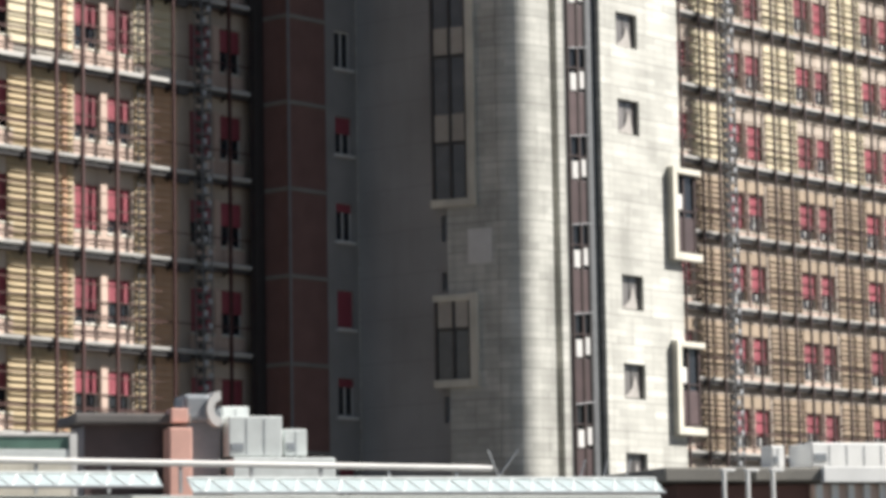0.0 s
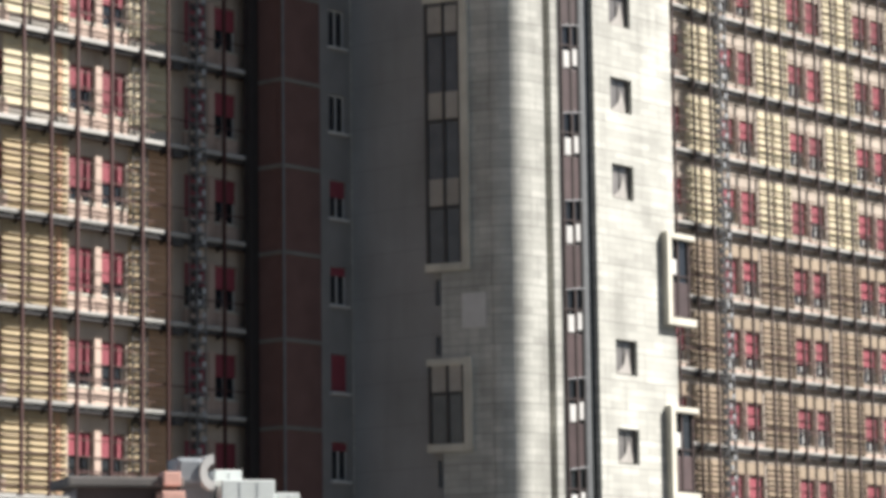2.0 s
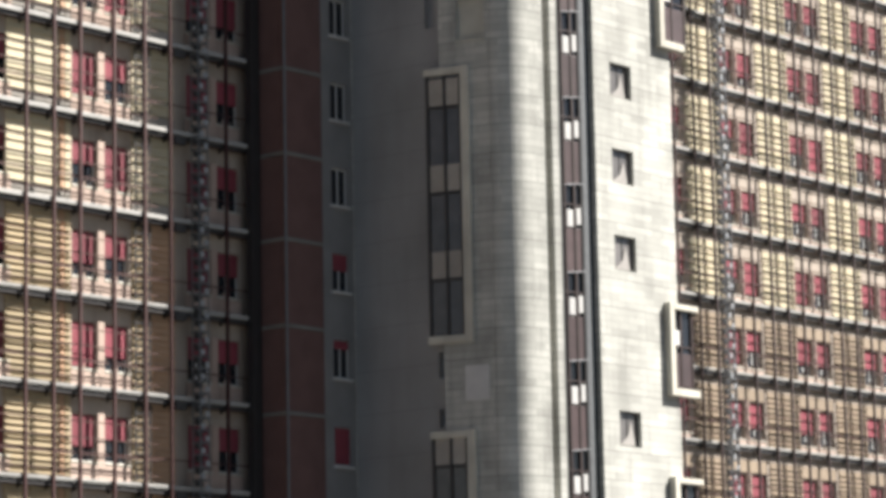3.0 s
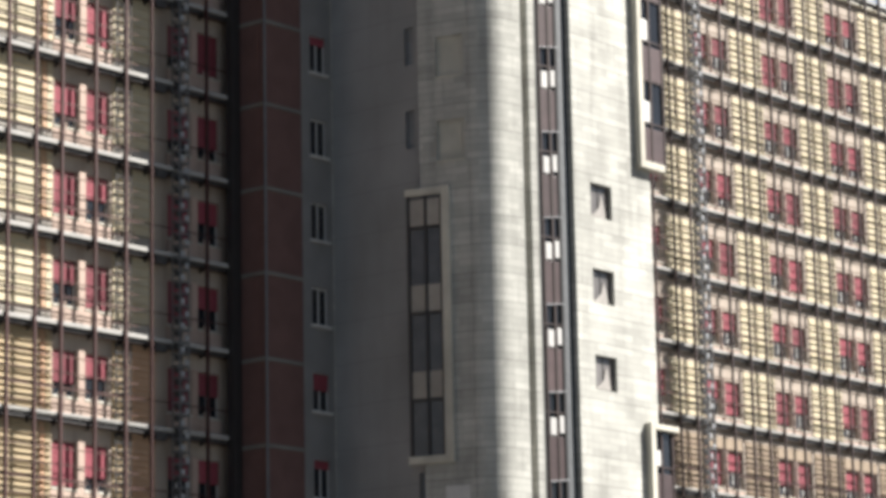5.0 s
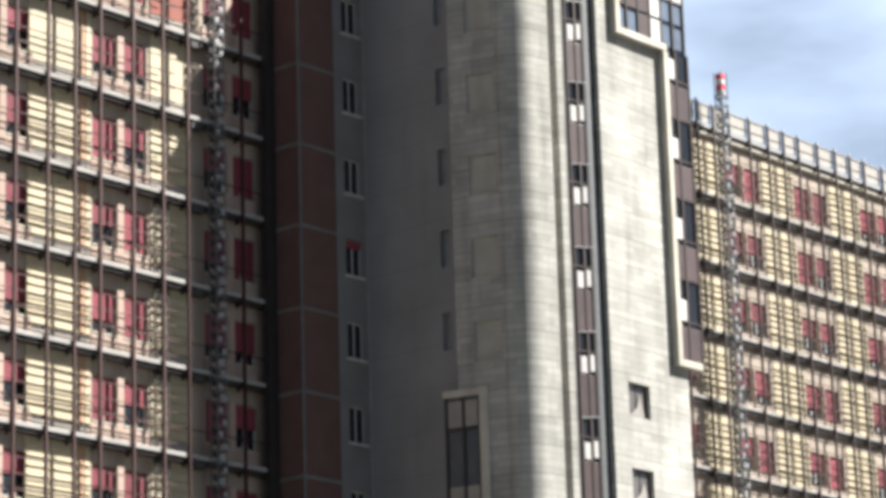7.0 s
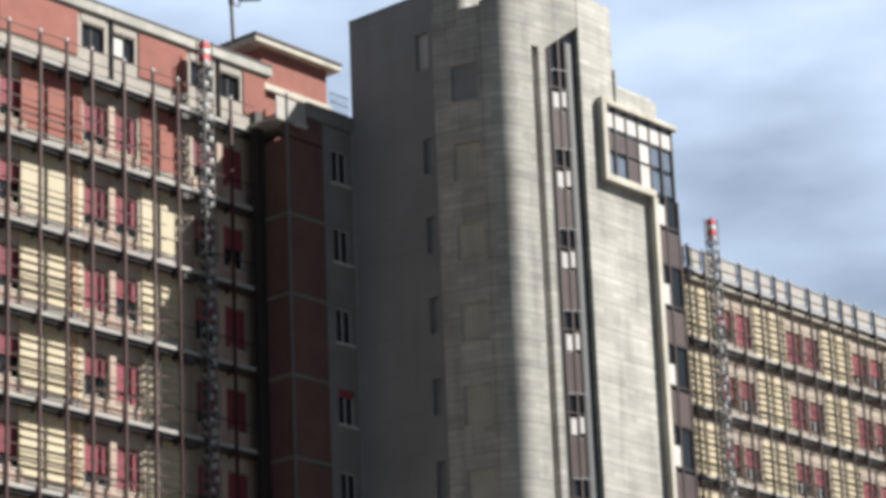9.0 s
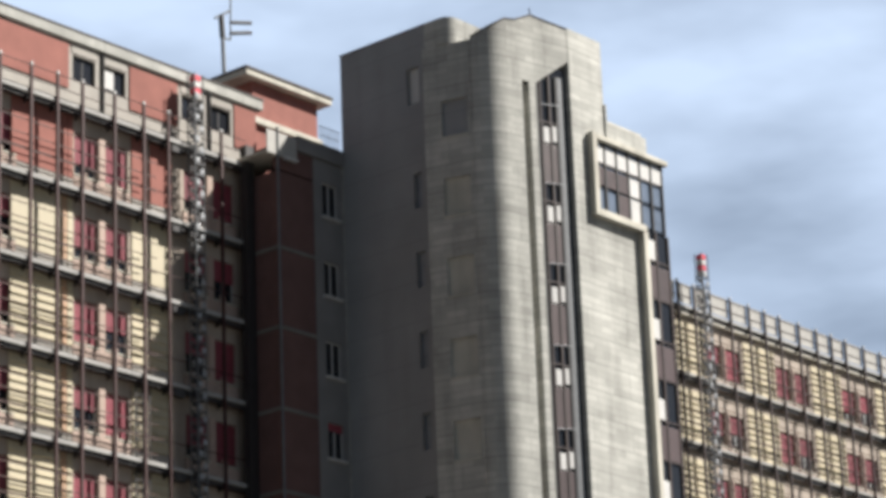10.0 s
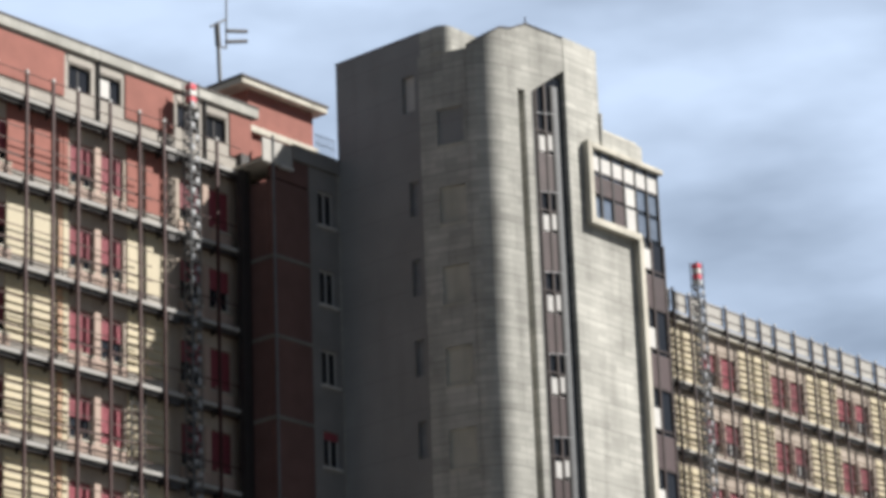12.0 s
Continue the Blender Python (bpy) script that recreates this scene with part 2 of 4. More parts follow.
def lapped(w, z0, n, pitch, lip):
    """A panel of n lapped boards, each leaning out over the next; one closed sheet."""
    bm = bmesh.new()
    rows = [(0.01, z0)]
    for i in range(n):
        b = z0 + i * pitch
        rows += [(-0.045 - lip, b), (-0.045 - lip, b + 0.025), (-0.045, b + 0.045), (-0.045, b + pitch - 0.002)]
    rows += [(0.01, z0 + n * pitch)]
    ring = [[bm.verts.new((x, a, b)) for a, b in rows] for x in (0, w)]
    for i in range(len(rows)):
        j = (i + 1) % len(rows)
        bm.faces.new((ring[0][i], ring[0][j], ring[1][j], ring[1][i]))
    bm.faces.new(ring[0][::-1])
    bm.faces.new(ring[1])
    bmesh.ops.recalc_face_normals(bm, faces=bm.faces[:])
    return bm


def mesh_of(name, bm, mat):
    me = bpy.data.meshes.new(name)
    bm.to_mesh(me)
    bm.free()
    me.materials.append(mat)
    return me


def under(ob, parent):
    ob.parent = parent
    ob.matrix_parent_inverse = parent.matrix_basis.inverted()
    return ob


def thing(name, at, label, category, group="", kind=""):
    e = new(name)
    e.location = at
    e.matrix_basis = Matrix.Translation(at)
    e.empty_display_size = 0.3
    return tagged(e, label, category, group, kind)


def part(name, bm, mat, parent=None, label=""):
    """Links a bmesh, given in the world's metres, as one mesh object under a thing or a part."""
    ob = new(name, mesh_of(name, bm, mat))
    if parent:
        under(ob, parent)
    if label:
        tagged(ob, label)
    return ob


def piece(name, me, at, parent, turn=0):
    """One more object on a shared mesh, at a place in the world."""
    ob = new(name, me)
    ob.matrix_basis = Matrix.Translation(at) @ Matrix.Rotation(radians(turn), 4, "Z")
    if parent:
        under(ob, parent)
    return ob


# ---- the plan ----
H = 3.4                        # storey height
POST_Y, WALL_Y = 81.55, 81.77  # steel gallery's outer face, grid of the facades
BACK_L, BACK_R = 82.15 / WALL_Y, 81.97 / WALL_Y   # the facades are drawn on their grid and stand behind the galleries, larger by this
L0, R0 = 32.56, 43.41          # one gallery floor of each wing
PERIOD, POSTS = 5.93, (0.0, 1.35, 2.65, 4.35)
PANEL_Y = 81.77               # facing panels, hung between the gallery decks in front of the wall
L_BASE, R_BASE = 72.33, 113.7

# ---- ground ----
gm = bmesh.new()
bmesh.ops.create_grid(gm, x_segments=40, y_segments=40, size=1500)
ground = tagged(part("ground", gm, GROUND), "dusty grey asphalt ground round the buildings", "ground", kind="structure")


# ---- windows of the wings: white frame, dark pane, red roller shutter let down by different lengths ----
WIN_W, WIN_LO, WIN_HI = 1.2, 0.7, 2.45


def window_meshes():
    w, h = WIN_W, WIN_HI - WIN_LO
    f = boxes((0, 0.06, 0, 0.1, 0, h), (w - 0.06, w, 0, 0.1, 0, h), (0.06, w - 0.06, 0, 0.1, 0, 0.07), (0.06, w - 0.06, 0, 0.1, h - 0.06, h),
              (w / 2 - 0.04, w / 2 + 0.04, 0.01, 0.09, 0.07, h - 0.06))
    frame_me = mesh_of("window", f, WHITE)
    pane_me = mesh_of("pane", boxes((0.06, w - 0.06, 0.045, 0.06, 0.07, h - 0.06)), GLASS)
    sill_me = mesh_of("sill", worn(-0.08, w + 0.08, -0.09, 0.1, -0.07, 0.0, edge=0.015), CONCRETE_TRIM)
    shut = []
    for d in (0.35, 0.55, 0.75, 1.0):
        shut.append(mesh_of("shutter", louvred(0.03, w - 0.03, -0.015, h - 0.02, int(d * h / 0.11)), SHUTTER))
    return frame_me, pane_me, sill_me, shut


WINDOW = window_meshes()
pick = random.Random(7)


def wing_window(parent, x, y, z, shutter=True, choice=None):
    """z: the floor's level; the frame stands 0.12 m inside the wall's face."""
    w = piece("window", WINDOW[0], (x, y + 0.12, z + WIN_LO), parent)
    piece("pane", WINDOW[1], (x, y + 0.12, z + WIN_LO), w)
    piece("sill", WINDOW[2], (x, y, z + WIN_LO), w)
    if shutter:
        piece("shutter", WINDOW[3][pick.choice((1, 1, 2, 2, 3)) if choice is None else choice], (x, y + 0.12, z + WIN_LO), w)


# ---- the two wings ----
def wing(name, label, x0, x1, base, levels, top, window_x, cream_x, tan_x, salmon_from, fine_below, low_mat, lip, broad_below, broad):
    """levels: the floors' heights; window_x, cream_x, tan_x: places along the facade."""
    e = thing(name, ((x0 + x1) / 2, WALL_Y + 6, 0), label, "building")
    holes = [(x, x + WIN_W, z + WIN_LO, z + WIN_HI) for z in levels for x in window_x]
    part("wall", pierced(x0, x1, 0, top, holes, WALL_Y, WALL_Y + 0.35), PLASTER, e)
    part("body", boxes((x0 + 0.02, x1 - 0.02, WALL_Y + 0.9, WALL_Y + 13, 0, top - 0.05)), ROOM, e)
    for a in (x0, x1 - 0.3):
        part("side_wall", boxes((a, a + 0.3, WALL_Y + 0.35, WALL_Y + 13.2, 0, top)), BRICK_DARK, e)
    part("roof", boxes((x0, x1, WALL_Y + 0.35, WALL_Y + 13.2, top, top + 0.12)), ROOFING, e)
    panels = {}
    spandrel_me = mesh_of("spandrel", worn(-0.1, WIN_W + 0.1, -0.06, 0.01, 0.05, WIN_LO - 0.09, edge=0.015), SPANDREL)
    pier_me = mesh_of("pier", worn(0, 0.33, -0.07, 0.01, 0.05, WIN_HI + 0.05, edge=0.015), SPANDREL)

    def panel(kind, mat, xa, xb, z):
        w = round(xb - xa, 2)
        key = (kind, w)
        fine = z < fine_below and kind != "brick_panel"
        lapped_broad = not fine and z < broad_below and kind != "brick_panel"
        if fine or lapped_broad:
            key += ("louvred",) if fine else ("broad",)
        if key not in panels:
            if lapped_broad:
                sheet = lapped(w, 0.5, int(2.56 / broad), broad, 0.06)
            elif not fine:
                sheet = worn(0, w, -0.05, 0.01, 0.5, 3.06, edge=0.012)
            else:
                sheet = lapped(w, 0.12, 12, 0.245, lip)
            panels[key] = mesh_of(kind, sheet, low_mat if fine and mat is CREAM else mat)
        # grey-beige strip along the foot of each panel above the fine-lapped floors
        if not fine:
            if ("kick_board", w) not in panels:
                panels["kick_board", w] = mesh_of("kick_board", worn(0, w, -0.045, 0.01, 0.04, 0.48, edge=0.012), GREY_BEIGE)
            piece("kick_board", panels["kick_board", w], (xa * PANEL_Y / WALL_Y, PANEL_Y, z), e)
        piece(kind, panels[key], (xa * PANEL_Y / WALL_Y, PANEL_Y, z), e)

    for z in levels:
        # strip under each deck; its brown on the left wing partly imitates deck shadow
        part("service_board", worn(x0 + 0.1, x1 - 0.1, WALL_Y - 0.045, WALL_Y + 0.01, z + 3.08, z + 3.24, edge=0.01), BOARD if salmon_from < 90 else PLASTER, e)
        for i, x in enumerate(window_x):
            wing_window(e, x, WALL_Y, z)
            piece("spandrel", spandrel_me, (x, WALL_Y, z), e)
            if i % 2 == 0 and z < fine_below and low_mat is LOUVRE:
                part("lintel_board", worn(x - 0.05, x + 2 * WIN_W + 0.45, WALL_Y - 0.05, WALL_Y + 0.01, z + WIN_HI + 0.06, z + 3.06, edge=0.01), LOUVRE, e)
            if i % 2 == 0:
                piece("pier", pier_me, (x + WIN_W + 0.05, WALL_Y, z), e)
        for xa, xb in cream_x:
            if z > salmon_from:
                panel("brick_panel", SALMON, xa, xb, z)
            else:
                panel("cream_panel", CREAM, xa, xb, z)
        for xa, xb in tan_x:
            wide = xb - xa > 1 and 21 < z < salmon_from
            if z > salmon_from:
                panel("brick_panel", SALMON, xa, xb, z)
                continue
            panel("cream_panel" if wide else "tan_panel", CREAM if wide else TAN, xa, xb, z)
    return e


L_LEVELS = [L0 + H * k for k in range(-8, 4)]
R_LEVELS = [R0 - 0.35 + H * k for k in range(-11, 1)]
l_win = [L_BASE - 0.12 + o + PERIOD * n for n in (-2, -1, 0, 1) for o in (2.73, 4.36)]
l_cream = [(L_BASE - 0.66 + PERIOD * n, L_BASE + 0.54 + PERIOD * n) for n in (-2, -1, 0)] + \
          [(L_BASE + 0.58 + PERIOD * n, L_BASE + 1.9 + PERIOD * n) for n in (-2, -1, 0)] + \
          [(L_BASE + 2.24 + PERIOD * n, L_BASE + 2.5 + PERIOD * n) for n in (-2, -1, 0)] + [(77.95, 78.75)]
l_tan = [(L_BASE + 1.94 + PERIOD * n, L_BASE + 2.2 + PERIOD * n) for n in (-2, -1, 0)] + [(78.95, 80.15)]
left_wing = wing("hospital_wing", "beige plastered hospital wing with cream panels and red shutters", 52, 85.0, L_BASE, L_LEVELS, 46.0,
                 l_win, l_cream, l_tan, 41.0, 20.0, LAPPED, 0.085, 36.0, 0.365)
screen_me = mesh_of("lattice_screen", boxes(*[(u, u + 0.06, -0.2, -0.17, 0.1, 3.0) for u in (0, 0.38, 0.75)], *[(0, 0.81, -0.165, -0.14, 0.2 + 0.3 * i, 0.26 + 0.3 * i) for i in range(10)]), DARKSTEEL)
for z in L_LEVELS:
    if z < 35:
        piece("lattice_screen", screen_me, (77.95, WALL_Y, z), left_wing)
r_win = [R_BASE - 0.15 + o + PERIOD * n for n in (-1, 0, 1, 2, 3, 4) for o in (2.75, 4.38)]
r_cream = [(R_BASE - 0.15 + PERIOD * n, R_BASE + 1.1 + PERIOD * n) for n in range(0, 5)] + \
          [(R_BASE + 1.2 + PERIOD * n, R_BASE + 2.5 + PERIOD * n) for n in range(0, 5)]
right_wing = wing("hospital_wing", "beige plastered hospital wing with cream panels beyond the tower", 96.0, 146, R_BASE, R_LEVELS, 46.4,
                  r_win, r_cream, [], 99.0, 21.5, LOUVRE, 0.06, 99.0, 0.32)

# top storey of the left wing: salmon brick between white piers, under a white fascia
top_win = [x for x in l_win if x > 74]
tops = [(x - 0.1, x + 1.1, 47.36, 48.44) for x in top_win]
part("top_storey_wall", pierced(52, 85.1, 46.0, 48.95, tops, WALL_Y, WALL_Y + 0.3), GREY_BEIGE, left_wing)
for xa, xb in ((64.0, 74.6), (77.86, 80.52), (83.78, 85.05)):
    part("brick_panel", worn(xa, xb, WALL_Y - 0.05, WALL_Y + 0.01, 46.95, 48.8, edge=0.01), SALMON, left_wing)
part("fascia", worn(52, 85.4, WALL_Y - 0.16, WALL_Y + 0.6, 48.95, 49.38, edge=0.03), CONCRETE, left_wing)
part("roof_edging", worn(52, 85.42, WALL_Y - 0.19, WALL_Y + 0.7, 49.38, 49.46, edge=0.02), ROOFING, left_wing)
part("roof_slab", boxes((52, 85.3, WALL_Y + 0.6, WALL_Y + 13, 48.95, 49.35)), ROOFING, left_wing)
part("end_wall", boxes((84.75, 85.1, WALL_Y + 0.3, WALL_Y + 13, 46.1, 48.95)), SALMON, left_wing)
part("inner_wall", boxes((52.1, 84.7, WALL_Y + 0.8, WALL_Y + 0.9, 46.1, 48.9)), ROOM, left_wing)
top_frame = mesh_of("window", boxes((0, 0.06, 0, 0.08, 0, 1.08), (1.14, 1.2, 0, 0.08, 0, 1.08), (0.06, 1.14, 0, 0.08, 0, 0.06),
                                    (0.06, 1.14, 0, 0.08, 1.02, 1.08), (0.57, 0.63, 0.01, 0.07, 0.06, 1.02)), DARKSTEEL)
top_pane = mesh_of("pane", boxes((0.06, 1.14, 0.03, 0.045, 0.06, 1.02)), GLASS)
lintel_me = mesh_of("lintel", worn(-0.06, 1.26, -0.03, 0.01, 1.14, 1.5, edge=0.012), GREY_BEIGE)
for x in top_win:
    w = piece("window", top_frame, (x - 0.1, WALL_Y + 0.1, 47.36), left_wing)
    piece("pane", top_pane, (x - 0.1, WALL_Y + 0.1, 47.36), w)
    piece("lintel", lintel_me, (x - 0.1, WALL_Y, 47.36), w)
part("blind", boxes((76.56, 77.1, WALL_Y + 0.08, WALL_Y + 0.095, 47.55, 48.3)), WHITE, left_wing, "pale blind half let down behind a window")
for n in (-1, 0, 1):
    x = L_BASE + PERIOD * n + 4.07
    part("downpipe", rod((x, WALL_Y - 0.07, 46.2), (x, WALL_Y - 0.07, 49.0), 0.06), DARKSTEEL, left_wing)
part("parapet_coping", worn(96.0, 146, WALL_Y - 0.25, WALL_Y + 0.5, 46.4, 46.75, edge=0.03), CONCRETE_TRIM, right_wing)
# both facades stand a walkway's depth behind the steel
for e, back in ((left_wing, BACK_L), (right_wing, BACK_R)):
    e.matrix_basis = Matrix.Translation((0, 0, 1.6)) @ Matrix.Scale(back, 4) @ Matrix.Translation((0, 0, -1.6)) @ e.matrix_basis


# ---- steel galleries in front of the wings ----
GRID = 1.00246                 # the galleries' grid against that of the facades


def gallery(label, x0, x1, posts, levels, top, fascia_from, thick, edge_mat, steel, back, slats_to):
    g = thing("steel_gallery", ((x0 + x1) / 2, POST_Y + 0.6, 0), label, "steel gallery", "galleries on the facade")
    half = 0.02
    wall = WALL_Y * back - 0.07
    posts = [x * GRID for x in posts]
    levels = [1.6 + (z - 1.6) * GRID for z in levels]
    post_me = mesh_of("post", boxes((-0.055, 0.055, -0.055, 0.048, 0, top)), steel)
    cap_me = mesh_of("cap", worn(-0.06, 0.06, -0.06, 0.06, 0, 0.14, edge=0.03), WHITE)
    arm = boxes((-0.03, 0.03, 0, wall - POST_Y - 0.1, -0.3, 0.0))
    for v in arm.verts:
        if v.co.y < 0.1 and v.co.z < -0.1:
            v.co.z = -0.12
    arm_me = mesh_of("bracket", arm, DARKSTEEL)
    for x in posts:
        p = piece("post", post_me, (x, POST_Y, 0), g)
        piece("cap", cap_me, (x, POST_Y, top), p)
    for z in levels:
        part("deck", boxes((x0, x1, POST_Y + 0.09, wall, z - 0.13, z - 0.05)), DECKMAT, g)
        low = z < fascia_from
        part("edge_beam", worn(x0, x1, POST_Y + 0.05, POST_Y + 0.085, z - (0.07 if low else thick), z + 0.03, edge=0.01), DECKMAT if low else edge_mat, g)
        part("under_beam", boxes((x0, x1, POST_Y + 0.16, POST_Y + 0.21, z - 0.3, z - 0.135)), DARKSTEEL, g)
        for x in posts:
            piece("bracket", arm_me, (x + 0.1, POST_Y + 0.09, z - 0.135), g)
        if z < top - 2:
            for i in range(4):
                zz = z + 0.32 + i * 0.6
                part("slat", boxes((x0, slats_to, POST_Y + 0.075, POST_Y + 0.1, zz - half, zz + half)), SLAT, g)
            part("guard_top", rod((x0, POST_Y + 0.14, z + 1.0), (x1, POST_Y + 0.14, z + 1.0), 0.025), STEEL, g)
        else:
            for zz in (z + 0.5, z + 1.05):
                part("handrail", rod((x0, POST_Y + 0.1, zz), (x1, POST_Y + 0.1, zz), 0.022), STEEL, g)
    return g


l_posts = [L_BASE + PERIOD * n + o for n in (-3, -2, -1, 0, 1) for o in POSTS if L_BASE + PERIOD * n + o < 83]
l_posts = [x for x in l_posts if abs(x - 80.91) > 0.3]
left_gallery = gallery("red-brown steel gallery with pale decks along the hospital wing", 53, 84.3, l_posts, [L0 + H * k for k in range(-9, 5)], 47.25, 21.0, 0.13, DECKMAT, STEEL, BACK_L, 79.2)
part("end_post", boxes((84.05, 84.5, POST_Y - 0.2, POST_Y + 0.15, 0, 47.0)), DARKSTEEL, left_gallery)
r_posts = [R_BASE + PERIOD * n + o for n in (-2, -1, 0, 1, 2, 3, 4) for o in POSTS]
right_gallery = gallery("dark steel gallery with pale decks along the far wing", 97, 146, r_posts, [R0 + H * k for k in range(-12, 2)], 48.0, 21.0, 0.1, DECKMAT, BROWNSTEEL, BACK_R, 146)

guards = {}
for x, after in zip(r_posts, r_posts[1:]):
    if 110 < x < 145:
        w = round((after - x) * GRID - 0.12, 2)
        if w not in guards:
            guards[w] = mesh_of("guard_panel", boxes((0, w, -0.01, 0.01, 0, 1.0)), MESH)
        piece("guard_panel", guards[w], (x * GRID + 0.06, POST_Y + 0.12, 47.05), right_gallery)
box_me = mesh_of("junction_box", worn(-0.3, 0.3, 0, 0.25, -0.34, 0, edge=0.02), DARKSTEEL)
for k in range(-8, 5):
    piece("junction_box", box_me, (80.45, POST_Y + 0.12, 1.6 + (L0 + H * k - 1.6) * GRID - 0.14), left_gallery)

bal_me = mesh_of("baluster", worn(-0.03, 0.03, -0.02, 0.02, 0, 0.85, edge=0.008), SPANDREL)
for gal, xs, zs in ((left_gallery, l_win[2:], L_LEVELS[3:]), (right_gallery, r_win[2:8], R_LEVELS[3:])):
    for z in zs:
        for x in xs:
            for o in (0.15, 0.42):
                piece("baluster", bal_me, (x + 0.1 + o, POST_Y + 0.12, z + 0.02), gal)

# ---- the link block between wing and tower: brick bays and a strip of windows, facing the same way as the wings ----
link = thing("link_block", (86.6, 82, 0), "shaded red brick link block with grey window wall", "building")
LINK_Y = 80.1
lw_z = [37.45 + 3.45 * k for k in range(-10, 3)]
part("window_wall", pierced(86.74, 88.49, 0, 46.79, [(87.25, 88.19, z, z + 1.52) for z in lw_z], LINK_Y, LINK_Y + 0.3), GREY_PLASTER, link)
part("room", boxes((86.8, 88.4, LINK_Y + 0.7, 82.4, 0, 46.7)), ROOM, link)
part("corner_strip", worn(86.7, 86.86, LINK_Y - 0.03, LINK_Y - 0.003, 0, 46.7, edge=0.01), GREY_PLASTER, link)
for k in range(-9, 4):
    z = L0 - 0.38 + H * k
    part("side_brick", worn(84.56, 84.8, LINK_Y + 0.26, 82.5, z + 0.07, z + H - 0.09, edge=0.012), BRICK_DARK, link)
    part("side_band", worn(84.52, 84.82, LINK_Y + 0.26, 82.5, z - 0.09, z + 0.07, edge=0.012), CONCRETE_DARK, link)
    part("front_brick", worn(84.56, 86.72, LINK_Y, LINK_Y + 0.25, z + 0.07, z + H - 0.09, edge=0.012), BRICK_DARK, link)
    part("front_band", worn(84.52, 86.69, LINK_Y - 0.04, LINK_Y + 0.25, z - 0.09, z + 0.07, edge=0.012), CONCRETE_DARK, link)
part("front_brick", worn(84.56, 86.72, LINK_Y, LINK_Y + 0.25, 45.78, 46.78, edge=0.012), BRICK_DARK, link)
part("roof_slab", worn(85.7, 88.49, LINK_Y - 0.15, 82.5, 46.8, 47.38, edge=0.04), GREY_PLASTER, link)
part("slab_edging", worn(85.68, 88.49, LINK_Y - 0.18, 82.5, 47.384, 47.45, edge=0.02), ROOFING, link)
part("balcony_plate", worn(83.9, 85.66, LINK_Y - 0.1, LINK_Y - 0.05, 46.3, 47.3, edge=0.01), MESH, link, "grey metal plate closing the gallery's end")
part("balcony_lip", worn(84.85, 85.55, LINK_Y - 0.3, LINK_Y - 0.06, 46.18, 46.29, edge=0.02), WHITE, link)
part("balcony_floor", worn(83.9, 85.66, LINK_Y - 0.04, 82.3, 46.3, 46.42, edge=0.02), CONCRETE_TRIM, link)
part("downpipe", rod((84.5, LINK_Y - 0.1, 0), (84.5, LINK_Y - 0.1, 47.5), 0.06), MAST, link)
lw_frame = mesh_of("window", boxes((0, 0.06, 0, 0.08, 0, 1.52), (0.88, 0.94, 0, 0.08, 0, 1.52), (0.06, 0.88, 0, 0.08, 0, 0.07), (0.06, 0.88, 0, 0.08, 1.45, 1.52),
                                   (0.43, 0.51, 0.01, 0.07, 0.07, 1.45)), WHITE)
lw_pane = mesh_of("pane", boxes((0.06, 0.88, 0.03, 0.045, 0.07, 1.45)), GLASS)
lw_sill = mesh_of("sill", worn(-0.08, 1.02, -0.14, 0.1, -0.1, 0, edge=0.02), WHITE)
lw_shut = [mesh_of("shutter", louvred(0.03, 0.91, -0.01, 1.5, n), SHUTTER) for n in (3, 6, 13)]
for i, z in enumerate(lw_z):
    w = piece("window", lw_frame, (87.25, LINK_Y + 0.1, z), link)
    piece("pane", lw_pane, (87.25, LINK_Y + 0.1, z), w)
    piece("sill", lw_sill, (87.25, LINK_Y, z), w)
    s = (1, 1, 0, 2, 0, 1, None, None, None, 0, None, None, None)[i]
    if s is not None:
        piece("shutter", lw_shut[s], (87.25, LINK_Y + 0.1, z), w)

# ---- brick penthouse on the roof behind, with a flat slab ----
pent = thing("roof_house", (89.5, 86.5, 49.8), "salmon brick roof house with a flat concrete slab", "roof house")
part("wall", worn(87.75, 91.85, 84.5, 89.0, 46.9, 51.85, edge=0.02), SALMON, pent)
part("roof_slab", worn(87.0, 92.4, 84.1, 89.6, 51.85, 52.12, edge=0.04), CONCRETE_TRIM, pent)
part("roof_cap", worn(86.95, 92.45, 84.05, 89.65, 52.12, 52.24, edge=0.03), ROOFING, pent)
part("coping", worn(87.6, 91.95, 84.3, 84.5, 49.85, 50.15, edge=0.03), CONCRETE_TRIM, pent)
part("roof_box", worn(88.6, 90.6, 85.5, 87.5, 52.24, 52.5, edge=0.03), ROOFING, pent)
part("base_block", boxes((85.2, 95.9, 82.95, 92, 0, 46.9)), BRICK_DARK, pent)
fence = thing("roof_railing", (87.9, 80.2, 47.45), "thin grey railing on the link block's roof", "railing")
for i in range(9):
    part("baluster", rod((87.35 + i * 0.14, 80.2, 47.45), (87.35 + i * 0.14, 80.2, 48.4), 0.012), GALV, fence)
for z in (47.6, 48.0, 48.4):
    part("rail", rod((87.3, 80.2, z), (88.5, 80.2, z), 0.02), GALV, fence)

